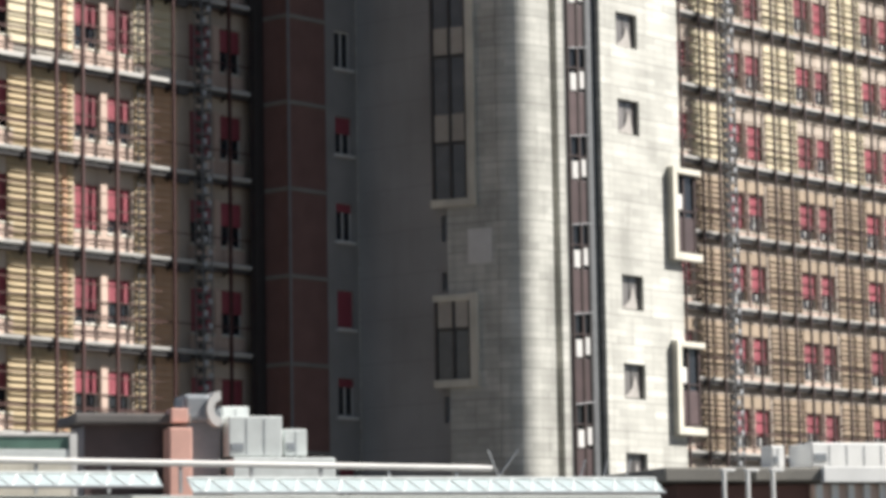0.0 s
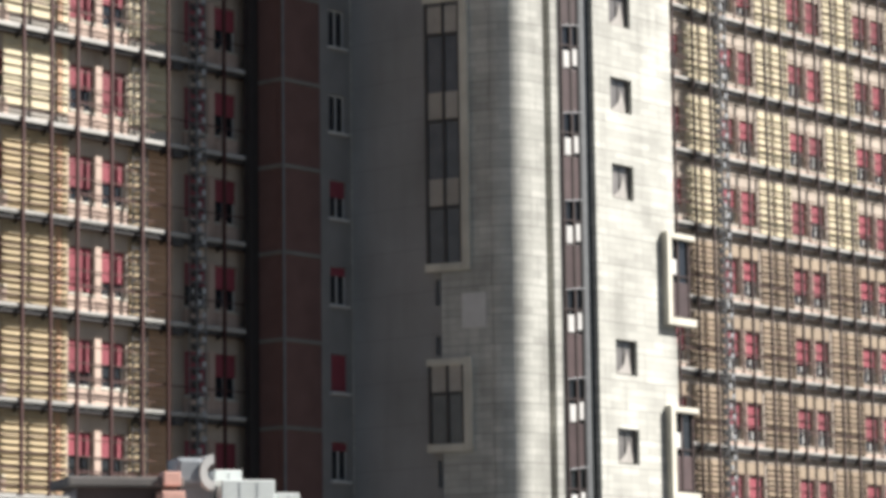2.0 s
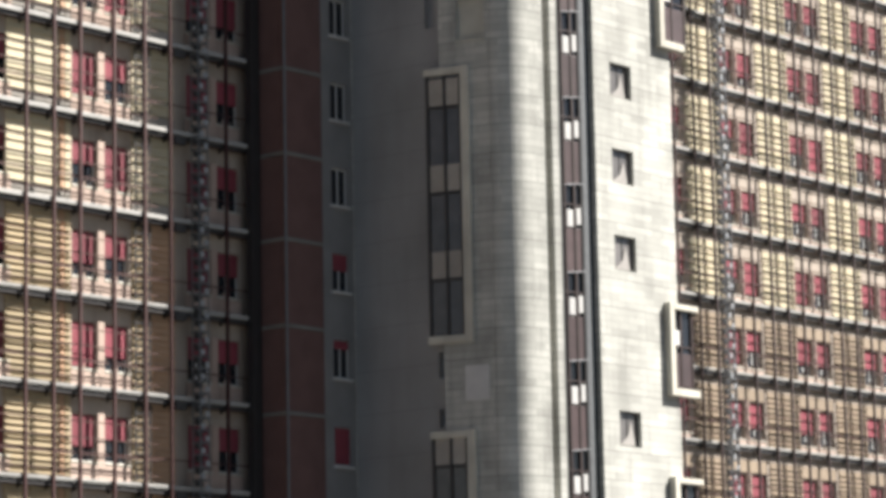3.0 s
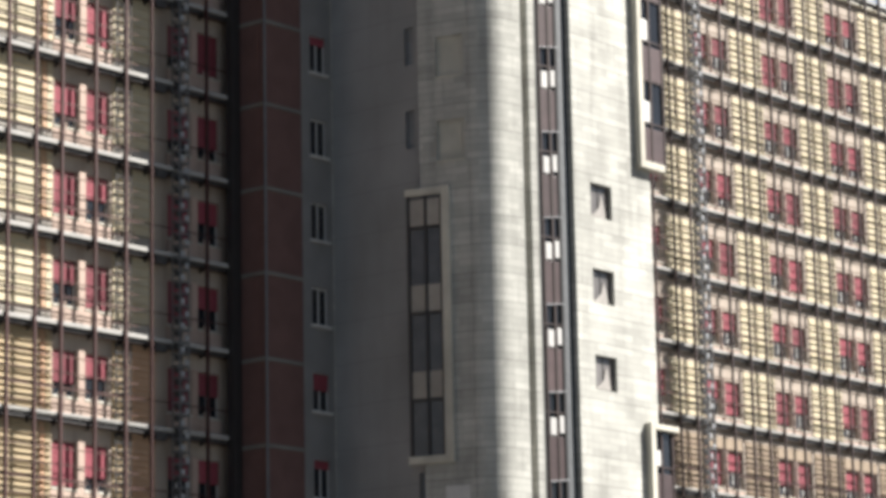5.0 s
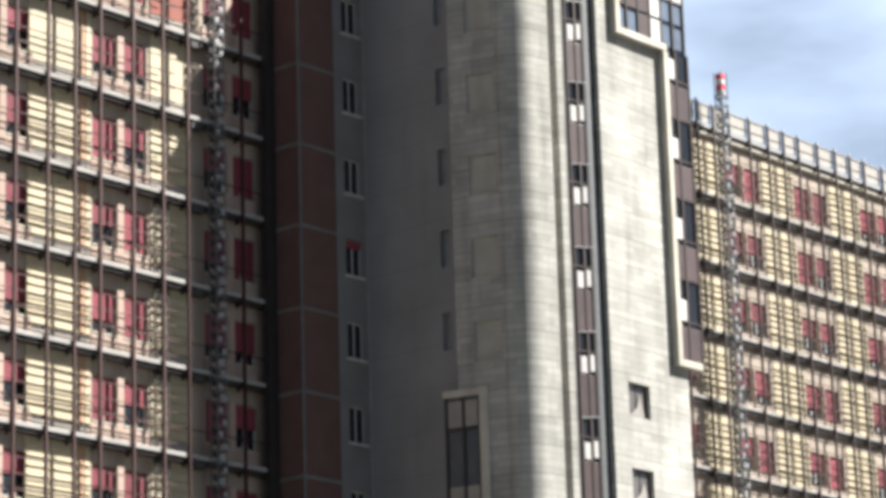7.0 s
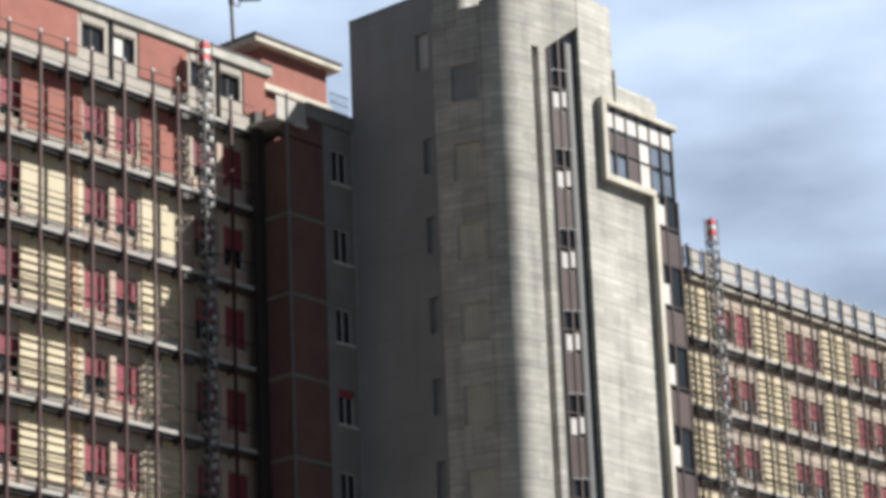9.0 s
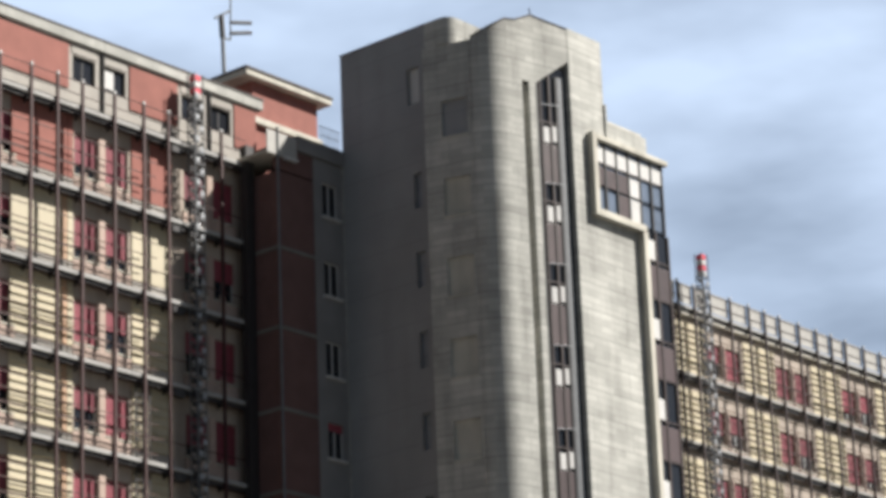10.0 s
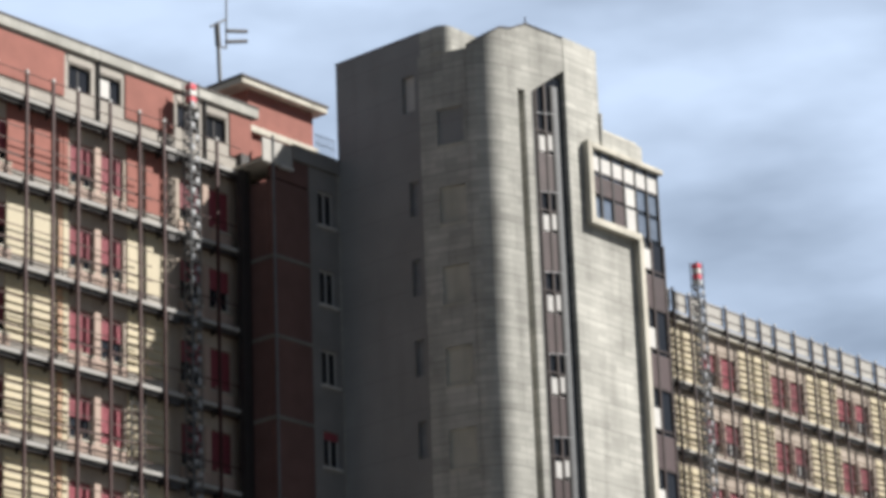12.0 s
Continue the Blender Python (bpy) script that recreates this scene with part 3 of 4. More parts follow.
# ---- antenna on the roof house ----
ant = thing("antenna", (87.6, 86, 52.3), "grey metal roof antenna with short side arms", "antenna")
part("pole", rod((87.6, 86, 52.3), (87.52, 86.0, 54.24), 0.09), MAST, ant)
part("dipole_stack", rod((87.52, 86.0, 54.24), (87.44, 86.0, 55.29), 0.13), DARKSTEEL, ant)
part("whip", rod((88.01, 86.0, 54.3), (88.06, 86.0, 56.83), 0.04), MAST, ant)
part("arm", rod((88.03, 86.0, 55.12), (89.31, 86.0, 55.48), 0.09), DARKSTEEL, ant)
part("arm", rod((88.02, 86.0, 54.6), (89.3, 86.0, 55.01), 0.09), DARKSTEEL, ant)
part("arm", rod((87.05, 86.0, 55.03), (87.97, 86.0, 55.64), 0.05), MAST, ant)
part("clamp", rod((87.52, 86.0, 54.24), (88.01, 86.0, 54.3), 0.05), MAST, ant)

# ---- the concrete stair tower ----
tower = thing("stair_tower", (92, 75, 0), "tall board-marked concrete stair tower with rounded corner", "tower")
# the front strip of the flank is turned a little outwards and goes through a round into a slightly splayed face with a deep groove and the stair slot,
# which ends against the front wall that stands further out
CX, CY, RAD, TURN, SPLAY = 90.141, 73.497, 1.396, 16.0, 10.5
SLOT_X, FRONT_Y = 93.14, 71.443
CS, SN = math.cos(radians(SPLAY)), math.sin(radians(SPLAY))
A0 = (89.468, 72.202)          # where distances along the splayed face begin


def on_face(d, depth=0.0):
    """A place on the splayed face, d metres from where the round ends, set back by depth."""
    return (A0[0] + d * CS + depth * SN, A0[1] - d * SN + depth * CS)


round_plan = [(CX - RAD * math.sin(radians(a)), CY - RAD * math.cos(radians(a))) for a in [90 - TURN - (90 - TURN - SPLAY) * i / 14 for i in range(15)]]
G0, G1, S0 = 1.23, 1.61, 1.945
part("corner_shaft", prism(round_plan + [on_face(G0), on_face(G0, 0.4), on_face(G1, 0.4), on_face(G1), on_face(S0), on_face(S0, 0.4), (91.6, 73.83), (89.5, 73.9)], 0, 49.0), CONCRETE, tower)
# the head rises to a low gable over the slot, whose top edge slants with it
APEX = 1.88
head = bmesh.new()
rim = [(p, 49.0, 50.68 + 0.85 * (i / 14) ** 1.1) for i, p in enumerate(round_plan)]
rim += [(on_face(1.0), 49.0, 51.62), (on_face(APEX), 49.0, 52.03), (on_face(S0), 49.01, 52.01), ((SLOT_X, FRONT_Y + 0.012), 50.34, 51.82), ((SLOT_X, 73.83), 50.34, 51.7), ((89.76, 73.39), 49.0, 50.68)]
lo = [head.verts.new((*p, z)) for p, z, top in rim]
hi = [head.verts.new((*p, top)) for p, z, top in rim]
mid_lo, mid_hi = head.verts.new((90.6, 73.2, 49.3)), head.verts.new((90.6, 73.2, 50.9))
for i in range(len(rim)):
    j = (i + 1) % len(rim)
    head.faces.new((lo[i], lo[j], hi[j], hi[i]))
    head.faces.new((lo[j], lo[i], mid_lo))
    head.faces.new((hi[i], hi[j], mid_hi))
bmesh.ops.recalc_face_normals(head, faces=head.faces[:])
part("corner_head", head, CONCRETE, tower)
tops_at = [Vector((*p, top + 0.02)) for p, z, top in rim[:19]]
for a, b in zip(tops_at, tops_at[1:]):
    part("roof_edging", rod(a, b, 0.035), ROOFING, tower)
fin = on_face(APEX, 0.06)
part("head_finial", rod((*fin, 51.9), (*fin, 52.36), 0.03), DARKSTEEL, tower)

# flank facing the left wing: a thicker front strip with sunk panels, a rear strip with narrow slits
pan_z = [39.72 + H * k for k in range(-3, 3)]
pan_holes = [(0.76, 1.94, z, z + 1.6) for z in pan_z]
STRIP_M = Matrix.Translation((88.2, 75.2, 0)) @ Matrix.Rotation(radians(TURN - 90), 4, "Z")


def strip_part(name, bm, mat, label=""):
    """A part of the front strip: x runs along it to the round, y into the wall."""
    bm.transform(STRIP_M)
    return part(name, bm, mat, tower, label)


strip_part("flank_front", pierced(0, 2.15, 0, 50.6, pan_holes, 0, 0.35), CONCRETE)
for a, b, c, d in pan_holes:
    # the top panel's darker concrete stands for the shade of a deeper recess
    strip_part("sunk_panel", boxes((a + 0.002, b - 0.002, 0.13, 0.3, c + 0.002, d - 0.002)), PATCH if d < 48 else CONCRETE_SMOOTH)
    strip_part("panel_ledge", worn(a, b, -0.05, -0.002, c - 0.08, c + 0.02, edge=0.01), PATCH)
strip_part("repair_patch", worn(0.86, 1.88, -0.03, -0.003, 15.4, 16.75, edge=0.01), WHITE)
slits = [(75.68, 76.15, 43.9 + H * k, 45.42 + H * k) for k in range(-4, 1)] + [(75.68, 76.35, 48.5, 50.1)] + \
        [(75.3, 75.75, 16.4, 17.4), (75.3, 75.75, 14.5, 15.2), (75.3, 75.75, 9.4, 10.4)]
part("flank_rear", pierced(75.2, 80.03, 0, 51.8, slits, 88.5, 88.85, "y"), CONCRETE_SMOOTH, tower, "smooth concrete rear flank, coloured darker for its shade")
for a, b, c, d in slits:
    part("slit_pane", boxes((88.7, 88.72, a, b, c, d)), WHITE if d > 50 else DUCT, tower)
round_head = [(88.36, 75.19), *[(88.91 - 0.55 * math.cos(radians(q)), 74.4 - 0.55 * math.sin(radians(q))) for q in range(0, 91, 9)], (91.2, 73.85), (91.2, 75.19)]
part("rear_head", prism(round_head, 50.61, 51.79), CONCRETE, tower, "rounded concrete roof block")
part("rear_block", boxes((88.85, 95.8, 75.2, 80.0, 47.3, 51.74), (91.2, 95.8, 73.66, 75.2, 47.3, 51.7)), CONCRETE, tower)
part("roof_flashing", boxes((88.47, 88.62, 75.2, 80.05, 51.8, 51.86)), ROOFING, tower, "dark metal roof edging")
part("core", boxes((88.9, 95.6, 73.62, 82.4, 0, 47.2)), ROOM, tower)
part("rear_wall", boxes((88.5, 95.9, 80.04, 82.5, 0, 47.2)), CONCRETE, tower)

# the front shaft is drawn on its own grid, FRONT times larger than that of the flank
FRONT = 1.025


def enlarged(bm, level=1.6):
    for v in bm.verts:
        v.co = (v.co.x * FRONT, v.co.y * FRONT, level + (v.co.z - level) * FRONT)
    return bm


def front_part(name, bm, mat, parent, label=""):
    return part(name, enlarged(bm), mat, parent, label)


# right shaft with the square windows
sq = [(91.94, 93.3, 27.13 - H * k, 28.48 - H * k) for k in (0, 1, 2, 4, 5, 6)]
corner_holes = [(95.14, 95.9, 29.9, 42.7), (92.02, 95.9, 43.0, 46.16), (95.14, 95.9, 16.0, 19.1), (95.14, 95.9, 9.2, 12.28)]
front_part("front_wall", pierced(90.9, 95.9, 0, 47.15, sq + corner_holes, 69.7, 70.05), CONCRETE, tower)
front_part("front_head", boxes((90.9, 93.1, 69.7, 73.6, 47.15, 50.66)), CONCRETE, tower)
# paler concrete than the wall below, to imitate the bright sunlit parapet
front_part("front_parapet", boxes((93.1, 95.85, 69.9, 73.6, 47.15, 47.37)), CONCRETE_TRIM, tower)
front_part("parapet_fin", worn(93.08, 93.2, 69.62, 69.9, 46.3, 47.9, edge=0.02), CONCRETE, tower)
front_part("right_side_wall", boxes((95.55, 95.9, 71.2, 79.75, 0, 47.15)), CONCRETE, tower)
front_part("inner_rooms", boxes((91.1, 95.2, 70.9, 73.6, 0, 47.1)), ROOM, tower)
front_part("slot_jamb", boxes((90.904, 91.15, 70.05, 71.2, 0, 48.8)), CONCRETE, tower)
sq_frame = mesh_of("window", enlarged(boxes((0, 0.06, 0, 0.06, 0, 1.35), (1.3, 1.36, 0, 0.06, 0, 1.35), (0.06, 1.3, 0, 0.06, 0, 0.06), (0.06, 1.3, 0, 0.06, 1.29, 1.35),
                                   (0.66, 0.71, 0, 0.05, 0.06, 1.29)), 0), DARKSTEEL)
sq_pane = mesh_of("pane", enlarged(boxes((0.06, 1.3, 0.02, 0.035, 0.06, 1.29)), 0), GREYGLASS)
for a, b, c, d in sq:
    w = piece("window", sq_frame, (a * FRONT, 69.88 * FRONT, 1.6 + (c - 1.6) * FRONT), tower)
    piece("pane", sq_pane, (a * FRONT, 69.88 * FRONT, 1.6 + (c - 1.6) * FRONT), w)
    cw = 0.3 + 0.12 * math.sin(c)
    cb = bmesh.new()
    pts = [(a + 0.2, c + 0.07), (a + 1.15, c + 0.07), (a + 1.12, c + 0.3), (a + 0.9, c + 0.85 + cw * 0.4), (a + 0.72, c + 0.45), (a + 0.5, c + 0.25)]
    lo = [cb.verts.new((x, 69.862, z)) for x, z in pts]
    hi = [cb.verts.new((x, 69.872, z)) for x, z in pts]
    cb.faces.new(lo)
    cb.faces.new(hi[::-1])
    for i in range(len(pts)):
        j = (i + 1) % len(pts)
        cb.faces.new((lo[i], hi[i], hi[j], lo[j]))
    bmesh.ops.recalc_face_normals(cb, faces=cb.faces[:])
    front_part("curtain", cb, CURTAIN, w, "pale gathered curtain")

part("stair_well", boxes((91.6, 93.1, 72.9, 73.8, 0, 48.9)), ROOM, tower)

# glazed stair slot in the splayed face
SLOT_M = Matrix.Translation((*A0, 0)) @ Matrix.Rotation(-radians(SPLAY), 4, "Z")


def slot_part(name, bm, mat, parent, label=""):
    for v in bm.verts:
        v.co = (S0 + (v.co.x - 1.37) * 1.23, v.co.y, 1.6 + (v.co.z - 1.6) * 1.02)
    bm.transform(SLOT_M)
    return part(name, bm, mat, parent, label)


slot = slot_part("stair_glazing", boxes((1.3, 2.75, 0.12, 0.14, 4.0, 49.0)), GLASS, tower, "tall dark stair glazing")
for d, mat, w in ((1.43, DARKSTEEL, 0.05), (1.6, BROWNSTEEL, 0.03), (2.0, BROWNSTEEL, 0.04), (2.3, DARKSTEEL, 0.03), (2.46, MAST, 0.1)):
    slot_part("mullion", boxes((d - w, d + w, 0.03, 0.11, 4.0, 48.6)), mat, slot)
for k in range(-11, 2):
    z = 42.25 + H * k
    if z < 4.5:
        continue
    slot_part("white_panel", worn(1.68, 1.93, 0.05, 0.11, z, z + 0.66, edge=0.01), WHITE, slot)
    slot_part("white_panel", worn(2.08, 2.26, 0.05, 0.11, z + 0.1, z + 0.76, edge=0.01), WHITE, slot)
    slot_part("transom", boxes((1.42, 2.4, 0.04, 0.1, z + 0.84, z + 0.9)), BROWNSTEEL, slot)
    slot_part("brown_panel", worn(1.63, 2.24, 0.06, 0.11, z - 1.75, z - 0.06, edge=0.01), MAROON, slot)
    slot_part("handrail", rod((1.6, 0.04, z + 1.6), (2.4, 0.04, z + 1.72), 0.025), GALV, slot)

# proud concrete frames with glazing round the right corner
def corner_window(z0, z1, x0, x1, label, rows, bays, sill_to, head=True, pane=GLASS):
    """rows: for each level of panels its foot, height, material and the bays that it fills."""
    def frame_part(name, *row):
        bm = worn(*row, edge=0.03)
        for v in bm.verts:
            v.co = (v.co.x * 1.002, v.co.y * 1.002, 1.6 + (v.co.z - 1.6) * 1.002)
        front_part(name, bm, CONCRETE_TRIM, tower)

    top = z1 + (z1 - 1.6) * 0.002 if head else z1
    frame_part("frame_jamb", x0 - 0.3, x0, 69.25, 69.57, z0 - 0.3, z1 + (0.25 if head else -0.3))
    frame_part("frame_sill", x0, sill_to, 69.25, 69.58, z0 - 0.3, z0)
    if head:
        frame_part("frame_head", x0, x1, 69.25, 69.58, z1, z1 + 0.22)
    g = front_part("corner_glazing", boxes((x0 + 0.02, x1, 69.62, 69.64, z0, top), (x1 - 0.02, x1, 69.66, 72.0, z0, top)), pane, tower, label)
    xs = [x0 + 0.06 + (x1 - x0 - 0.12) * i / bays for i in range(bays + 1)]
    for x in xs:
        front_part("mullion", boxes((x - 0.05, x + 0.05, 69.54, 69.615, z0, top)), DARKSTEEL if bays > 3 else BROWNSTEEL, g)
    for y in (70.4, 71.2, 72.0):
        front_part("side_mullion", boxes((x1 + 0.01, x1 + 0.08, y - 0.04, y + 0.04, z0, top)), BROWNSTEEL, g)
    for z, h, mat, filled in rows:
        for i in filled:
            front_part("white_panel" if mat is WHITE else "dull_panel", worn(xs[i] + 0.07, xs[i + 1] - 0.07, 69.57, 69.61, z, z + h, edge=0.01), mat, g)
        front_part("transom", boxes((x0 + 0.1, x1, 69.55, 69.58, z - 0.08, z - 0.02)), BROWNSTEEL, g)
    return g


tall = [(41.75 - H * k, 0.85, WHITE, (0,)) for k in range(4)] + [(40.1 - H * k, 1.4, MAROON, (0, 1)) for k in range(4)]
corner_window(29.8, 42.97, 95.05, 96.85, "dark corner glazing in a pale concrete frame", tall, 2, 96.35, head=False)
corner_window(42.98, 46.0, 91.95, 96.7, "wide corner window of the top room with white panels",
              [(45.2, 0.62, WHITE, range(6)), (44.2, 0.78, WHITE, (3,)), (43.1, 0.98, WHITE, (3,)), (44.2, 0.78, MAROON, (0, 1, 2)), (43.1, 0.98, MAROON, (2,))],
              6, 95.0, pane=PALEGLASS)
for z in (15.95, 9.15):
    corner_window(z, z + 3.1, 95.1, 96.65, "small corner window in a proud concrete frame", [(z + 1.75, 0.6, WHITE, (0,)), (z + 0.15, 1.3, MAROON, (0, 1))], 2, 96.65)


# dull red cladding between pale bands on the return behind the front wall
for k in range(-3, 5):
    z = 20.72 + H * k
    if z + H > 29.6:
        continue
    front_part("side_panel", worn(95.91, 96.28, 70.1, 70.9, z, z + 1.53, edge=0.01), DULLRED, tower, "dull red side cladding")
    front_part("side_band", worn(95.91, 96.26, 70.12, 70.9, z + 1.53, z + H, edge=0.01), MAROON, tower)


# proud concrete frames with glazing on the shaded flank
def flank_window(z0, z1, panels):
    strip_part("frame_jamb", worn(0.93, 1.28, -0.16, 0.06, z0 - 0.3, z1 + 0.3, edge=0.03), CONCRETE_TRIM)
    strip_part("frame_sill", worn(-0.62, 0.929, -0.16, 0.06, z0 - 0.3, z0, edge=0.03), CONCRETE_TRIM)
    strip_part("frame_head", worn(-0.62, 0.929, -0.16, 0.06, z1, z1 + 0.28, edge=0.03), CONCRETE_TRIM)
    g = strip_part("flank_glazing", boxes((-0.55, 0.93, -0.03, -0.01, z0, z1)), GREYGLASS, "dark glazing with brown mullions")

    def bay(name, bm, mat):
        bm.transform(STRIP_M)
        part(name, bm, mat, g)

    for u in (-0.5, 0.24, 0.9):
        bay("mullion", boxes((u - 0.05, u + 0.05, -0.11, -0.035, z0, z1)), DARKSTEEL)
    for z in panels:
        for u0, u1 in ((-0.43, 0.18), (0.3, 0.84)):
            bay("grey_panel", boxes((u0, u1, -0.07, -0.035, z, z + 1.05)), GREY_BEIGE)
        bay("transom", boxes((-0.5, 0.88, -0.1, -0.04, z - 0.12, z - 0.03)), DARKSTEEL)


flank_window(17.95, 28.2, [27.0 - H * k for k in range(0, 3)])
flank_window(11.0, 14.0, [13.0])


# ---- hoist masts in front of the galleries ----
def hoist_mast(x, y, top, bands):
    m = thing("hoist_mast", (x, y, 0), "galvanised lattice hoist mast with red and white head", "hoist mast", "hoist masts")
    for dx, dy in ((-0.24, -0.2), (0.24, -0.2), (-0.24, 0.2), (0.24, 0.2)):
        part("upright", rod((x + dx, y + dy, 0), (x + dx, y + dy, top), 0.03), MAST, m)
    plate = mesh_of("rack_plate", worn(-0.1, 0.1, -0.24, -0.2, 0, 0.2, edge=0.01), GALV)
    brace = mesh_of("brace", boxes((-0.28, 0.28, -0.225, -0.175, 0, 0.05), (-0.28, 0.28, 0.175, 0.225, 0, 0.05), (-0.305, -0.255, -0.2, 0.2, 0, 0.05), (0.255, 0.305, -0.2, 0.2, 0, 0.05)), MAST)
    back = mesh_of("back_plate", boxes((-0.2, 0.2, 0.1, 0.14, 0, 0.22)), DARKSTEEL)
    z, i = 4.0, 0
    while z < top - 1.1:
        piece("brace", brace, (x, y, z), m)
        piece("rack_plate", plate, (x + (0.12 if i % 2 else -0.1), y, z + 0.08), m)
        piece("back_plate", back, (x, y, z + 0.25), m)
        z, i = z + 0.47, i + 1
    for j, mat in enumerate(bands):
        part("head_band", worn(x - 0.17, x + 0.17, y - 0.17, y + 0.17, top - 0.28 * len(bands) + j * 0.28, top - 0.28 * len(bands) + 0.24 + j * 0.28, edge=0.02), mat, m)
    return m


hoist_mast(81.25, 81.45, 49.3, (RED, WHITE, RED))
hoist_mast(115.0, 80.75, 49.4, (WHITE, RED, WHITE, RED))

# ---- low roofs in front of the hospital: u runs along their front, d away from it, about 60 m ahead ----
FWD, RIGHT = Vector((0.760, 0.650, 0)), Vector((0.650, -0.760, 0))
ALONG, AWAY = Vector((0.871, -0.493, 0)), Vector((0.493, 0.871, 0))
SITES = {}


def near(name, u, d, z, label, category, group=""):
    """A thing on the low roofs; u: where it stands along the front, which draws away to the right."""
    k = 1 + 0.0057 * u + 0.0157 * d
    base = FWD * (60 * k - 0.94 * d) + RIGHT * (u + 0.34 * d) * k
    m = Matrix(((ALONG.x * k, AWAY.x * k, 0, base.x - ALONG.x * k * u), (ALONG.y * k, AWAY.y * k, 0, base.y - ALONG.y * k * u),
                (0, 0, k, 1.6 * (1 - k)), (0, 0, 0, 1)))
    e = thing(name, m @ Vector((u, d, z)), label, category, group)
    SITES[e.name] = m
    return e


def near_part(name, bm, mat, parent, label=""):
    bm.transform(SITES[parent.name])
    return part(name, bm, mat, parent, label)


low = near("low_building", 0, 0, 0, "low building with dark flat roof in front", "building")
near_part("wall", boxes((-13, 4.6, 0.4, 12, 0, 4.1)), CONCRETE_TRIM, low)
near_part("roof", worn(-13.2, 4.7, 0.2, 12.2, 4.1, 4.2, edge=0.03), ROOFING, low)
near_part("fascia", worn(-13.2, 4.6, 0.04, 0.2, 3.4, 4.2, edge=0.02), ACWHITE, low, "off-white painted fascia")
low2 = near("low_building", 6.5, 0.5, 0, "low brick building with pale pilasters", "building")
near_part("wall", boxes((4.4, 14, 0.6, 12, 0, 4.3)), BRICK_DARK, low2)
near_part("roof", worn(4.0, 14.2, 0.3, 12.2, 4.34, 4.62, edge=0.03), CONCRETE_DARK, low2)
near_part("fascia", worn(7.35, 14.2, 0.16, 0.3, 4.32, 4.64, edge=0.02), FRESHWHITE, low2, "cream fascia")
near_part("pale_band", worn(5.9, 7.33, 0.24, 0.3, 4.36, 4.6, edge=0.02), CONCRETE_DARK, low2)
near_part("pale_wall", worn(7.25, 14.1, 0.46, 0.59, 0, 4.3, edge=0.02), PALEPINK, low2)
for u in (5.15, 5.66, 6.2):
    near_part("bracket_post", worn(u - 0.035, u + 0.025, 0.02, 0.12, 0, 4.52, edge=0.02), FRESHWHITE, low2)
    near_part("bracket_arm", worn(u - 0.05, u + 0.22, 0.02, 0.16, 4.524, 4.58, edge=0.015), FRESHWHITE, low2)
for u in (7.35, 7.7, 8.05, 8.4, 8.75):
    near_part("pilaster", worn(u - 0.06, u + 0.08, 0.36, 0.455, 0, 4.3, edge=0.02), FRESHWHITE, low2)


def gutter_truss(u0, u1, z0, z1):
    g = near("gutter_truss", 0, 0, (z0 + z1) / 2, "galvanised lattice girder along the roof edge", "girder", "roof girders")
    near_part("top_chord", rod((u0, -0.1, z1), (u1, -0.1, z1), 0.03), ACWHITE, g)
    near_part("bottom_chord", rod((u0, -0.6, z0), (u1, -0.6, z0), 0.03), GALV, g)
    web = boxes((u0, u1, -0.08, -0.06, z0, z1))
    for v in web.verts:
        v.co.y -= 0.5 * (z1 - v.co.z) / (z1 - z0)
    near_part("web_sheet", web, SHEET, g, "pale aqua sloping metal sheet")
    n = int((u1 - u0) / 0.22)
    for i in range(n):
        a, b = u0 + (u1 - u0) * i / n, u0 + (u1 - u0) * (i + 1) / n
        za, zb = (z0, z1) if i % 2 else (z1, z0)
        near_part("lattice_bar", rod((a, -0.085 - (0.5 if za == z0 else 0), za), (b, -0.085 - (0.5 if zb == z0 else 0), zb), 0.018, 5), ACWHITE, g)


gutter_truss(-13, -5.9, 4.34, 4.62)
gutter_truss(-5.3, 4.42, 4.22, 4.52)
pipe = near("white_pipe", 0, 0.3, 4.8, "long white pipe on low supports", "pipe")
near_part("tube", rod((-13, 0.3, 4.92), (0.95, 0.3, 4.72), 0.06, 10), WHITE, pipe)
for i in range(9):
    u = -11 + i * 1.4
    near_part("support", boxes((u - 0.03, u + 0.03, 0.27, 0.33, 4.24, 4.84 - (u + 12) * 0.0143)), GALV, pipe)

hut = near("roof_hut", -6.3, 1.9, 4.45, "brick stair hut, wall darkened for shade, with dark overhanging flat roof", "hut")
# brick wall given the dull brown panel colour, to look shaded by the roof
near_part("wall", worn(-7.2, -5.2, 1.7, 2.9, 4.2, 5.7, edge=0.02), MAROON, hut)
near_part("roof", worn(-7.45, -5.1, 1.4, 3.0, 5.68, 5.88, edge=0.04), ROOFING, hut)
near_part("parapet_stone", worn(-5.55, -5.2, 1.3, 1.7, 5.7, 5.98, edge=0.02), PINK, hut)
chim = near("chimney", -5.3, 1.4, 4.45, "pink plastered square chimney", "chimney")
near_part("shaft", worn(-5.54, -5.07, 1.1, 1.6, 4.2, 5.6, edge=0.03), PINK, chim)
duct = near("air_duct", -4.9, 1.8, 4.45, "grey sheet metal duct with curved hood", "duct")
near_part("riser", worn(-5.15, -4.45, 1.7, 2.4, 4.2, 5.75, edge=0.02), DUCT, duct)
near_part("hood", worn(-5.25, -4.72, 1.5, 2.3, 5.72, 6.25, edge=0.08), DUCT, duct)
lip = bmesh.new()
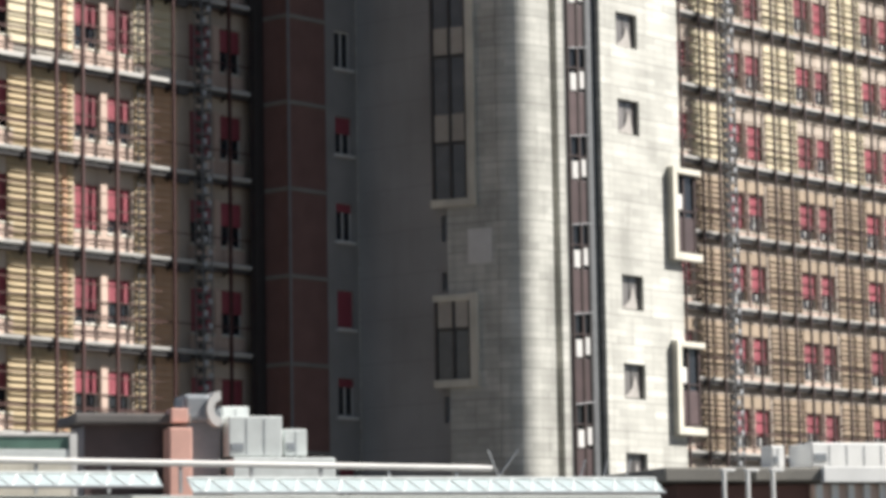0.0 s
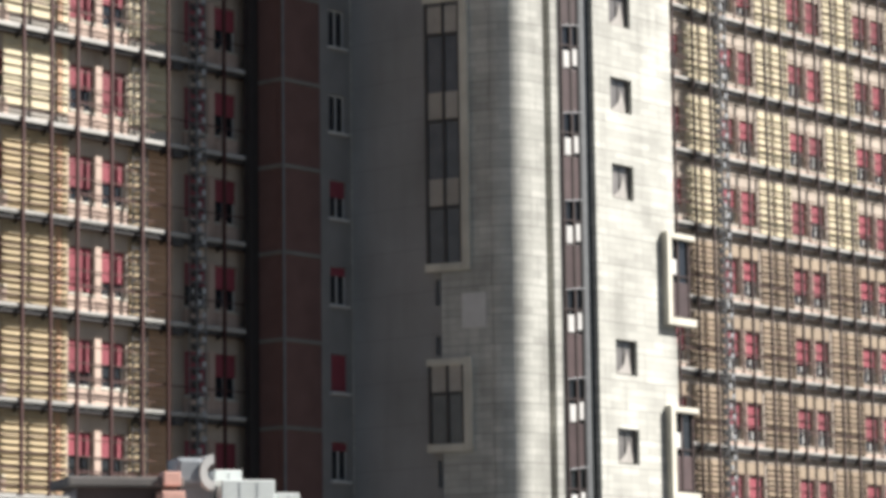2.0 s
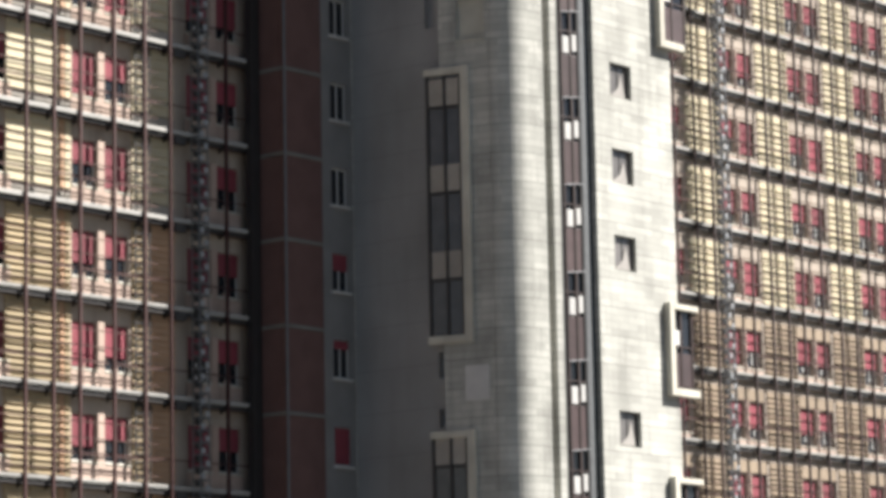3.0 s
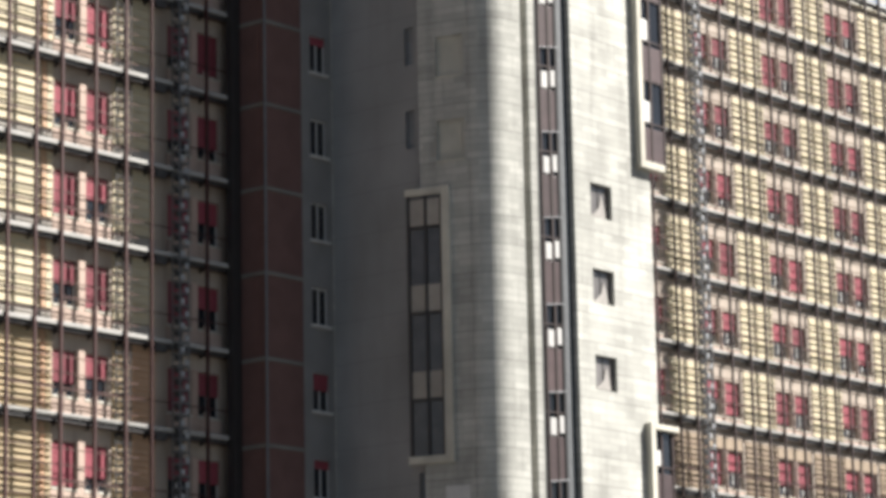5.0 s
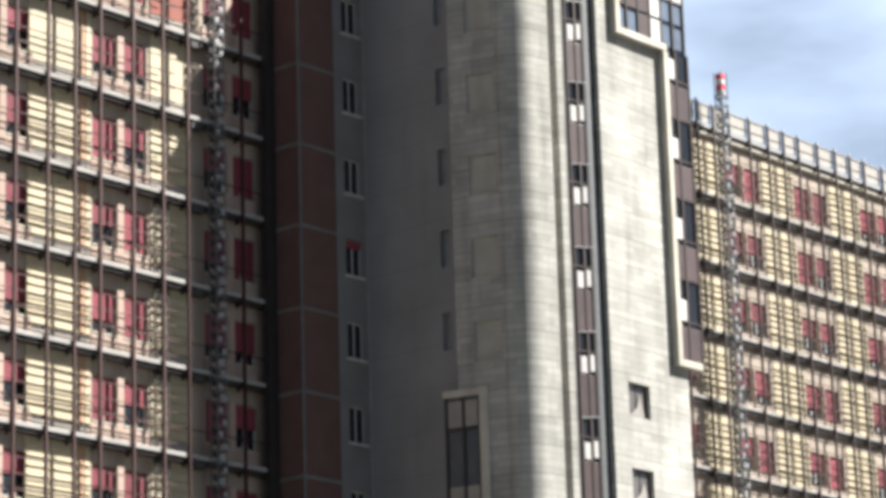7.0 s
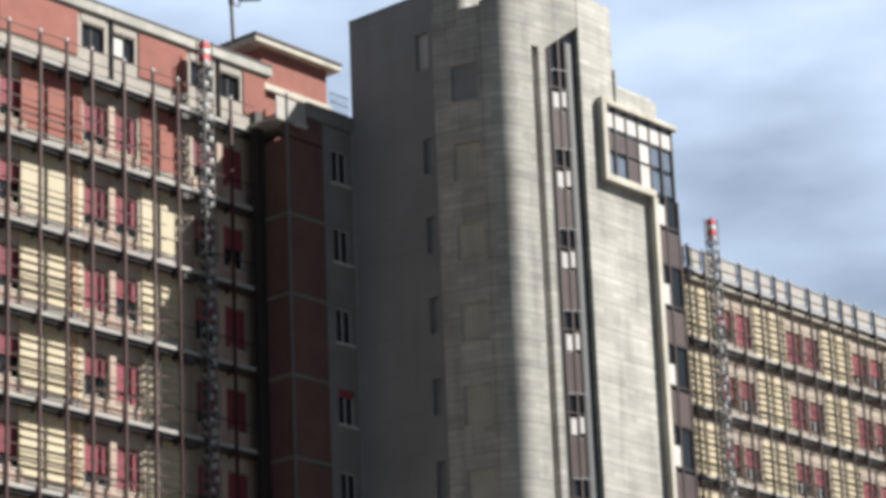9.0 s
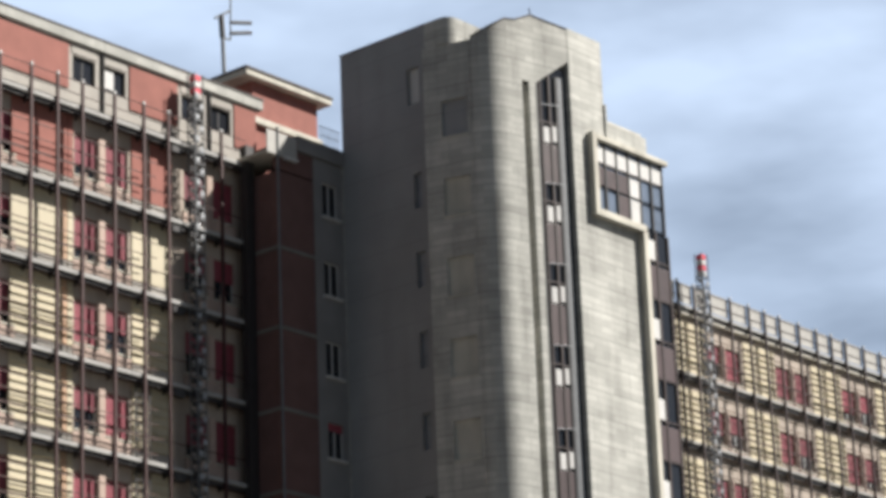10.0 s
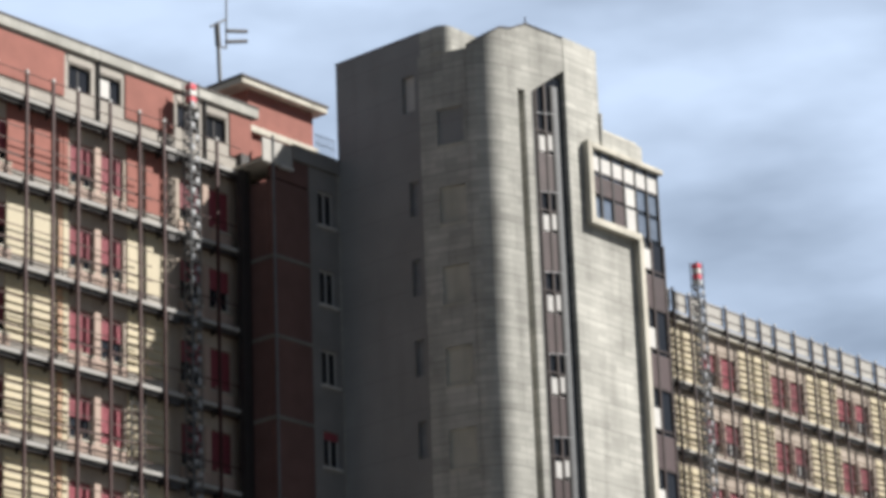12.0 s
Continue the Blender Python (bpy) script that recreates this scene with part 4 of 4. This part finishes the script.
for i in range(8):
    a0, a1 = math.radians(95 + i * 22), math.radians(95 + (i + 1) * 22)
    for s in (0,):
        q = [(-4.5 + 0.3 * math.cos(a) * r, 5.96 + 0.36 * math.sin(a) * r) for a, r in ((a0, 1), (a1, 1), (a1, 0.5), (a0, 0.5))]
        v = [lip.verts.new((u, d, z)) for d in (1.45, 2.3) for u, z in q]
        for f in ((0, 1, 2, 3), (7, 6, 5, 4), (0, 4, 5, 1), (1, 5, 6, 2), (2, 6, 7, 3), (3, 7, 4, 0)):
            lip.faces.new([v[j] for j in f])
bmesh.ops.remove_doubles(lip, verts=lip.verts[:], dist=0.001)
bmesh.ops.recalc_face_normals(lip, faces=lip.faces[:])
near_part("scoop", lip, WHITE, duct, "bright curved intake lip")


def ac_unit(u0, u1, d0, d1, z0, z1, label):
    a = near("air_conditioner", (u0 + u1) / 2, (d0 + d1) / 2, z0, label, "air conditioner", "air conditioners")
    near_part("casing", worn(u0, u1, d0, d1, z0 + 0.04, z1, edge=0.025), FRESHWHITE if u0 > 6 else ACWHITE, a)
    for u in (u0 + 0.06, u1 - 0.12):
        near_part("foot", boxes((u, u + 0.06, d0 + 0.05, d1 - 0.05, z0, z0 + 0.05)), DARKSTEEL, a)
    n = max(2, int((u1 - u0) / 0.35))
    for i in range(1, n):
        u = u0 + (u1 - u0) * i / n
        near_part("seam", boxes((u - 0.008, u + 0.008, d0 - 0.006, d0 + 0.01, z0 + 0.08, z1 - 0.05)), DUCT, a)
    near_part("grille", worn(u0 + 0.05, u0 + 0.05 + (u1 - u0) / n * 0.7, d0 - 0.015, d0 + 0.01, z0 + 0.15, z0 + 0.3, edge=0.006), DUCT, a)


plinth = near("roof_plinth", -3.4, 2, 4.45, "pale concrete plinth on the flat roof", "plinth")
near_part("block", worn(-4.43, -2.35, 1.3, 3.0, 4.2, 4.96, edge=0.03), ACWHITE, plinth)
ac_unit(-4.43, -3.34, 1.4, 2.3, 4.96, 5.79, "large off-white air conditioning unit on a plinth")
ac_unit(-4.5, -3.95, 2.35, 2.9, 4.96, 6.0, "tall off-white ventilation box behind the larger unit")
ac_unit(-3.3, -2.84, 1.5, 2.2, 4.96, 5.53, "small off-white air conditioning unit on a plinth")
ac_unit(6.85, 9.5, 1.0, 2.0, 4.55, 5.06, "long white roof ventilation unit")
ac_unit(6.29, 6.56, 1.0, 1.5, 4.55, 5.05, "narrow white vent cabinet on the roof")
glz = near("roof_light", -9, 1.2, 4.45, "low greenish glazed roof light with white frame", "roof light")
near_part("glazing", worn(-12, -7.45, 1.0, 1.3, 5.25, 5.5, edge=0.01), GREENGLASS, glz)
near_part("cill_band", worn(-12, -7.45, 0.97, 1.3, 5.06, 5.24, edge=0.01), ACWHITE, glz)
near_part("curb", boxes((-12, -7.4, 0.95, 1.4, 4.2, 5.05)), CONCRETE_TRIM, glz)
near_part("end_frame", worn(-7.45, -7.3, 0.95, 1.35, 4.2, 5.55, edge=0.01), WHITE, glz)
near_part("top_rail", worn(-12, -7.45, 0.98, 1.32, 5.5, 5.56, edge=0.01), WHITE, glz)


def prop(u, lean, z0, z1):
    p = near("leaning_rod", u, 0.3, z0, "thin grey metal rod leaning on the roof edge", "rod", "roof rods")
    near_part("bar", rod((u, 0.3, z0), (u + lean, 0.3, z1), 0.018), GALV, p)


prop(1.05, -0.25, 4.45, 5.07)
prop(0.95, 0.5, 4.45, 5.08)
for u in (2.6, 3.05, 3.5):
    prop(u, 0.14, 4.4, 4.85)
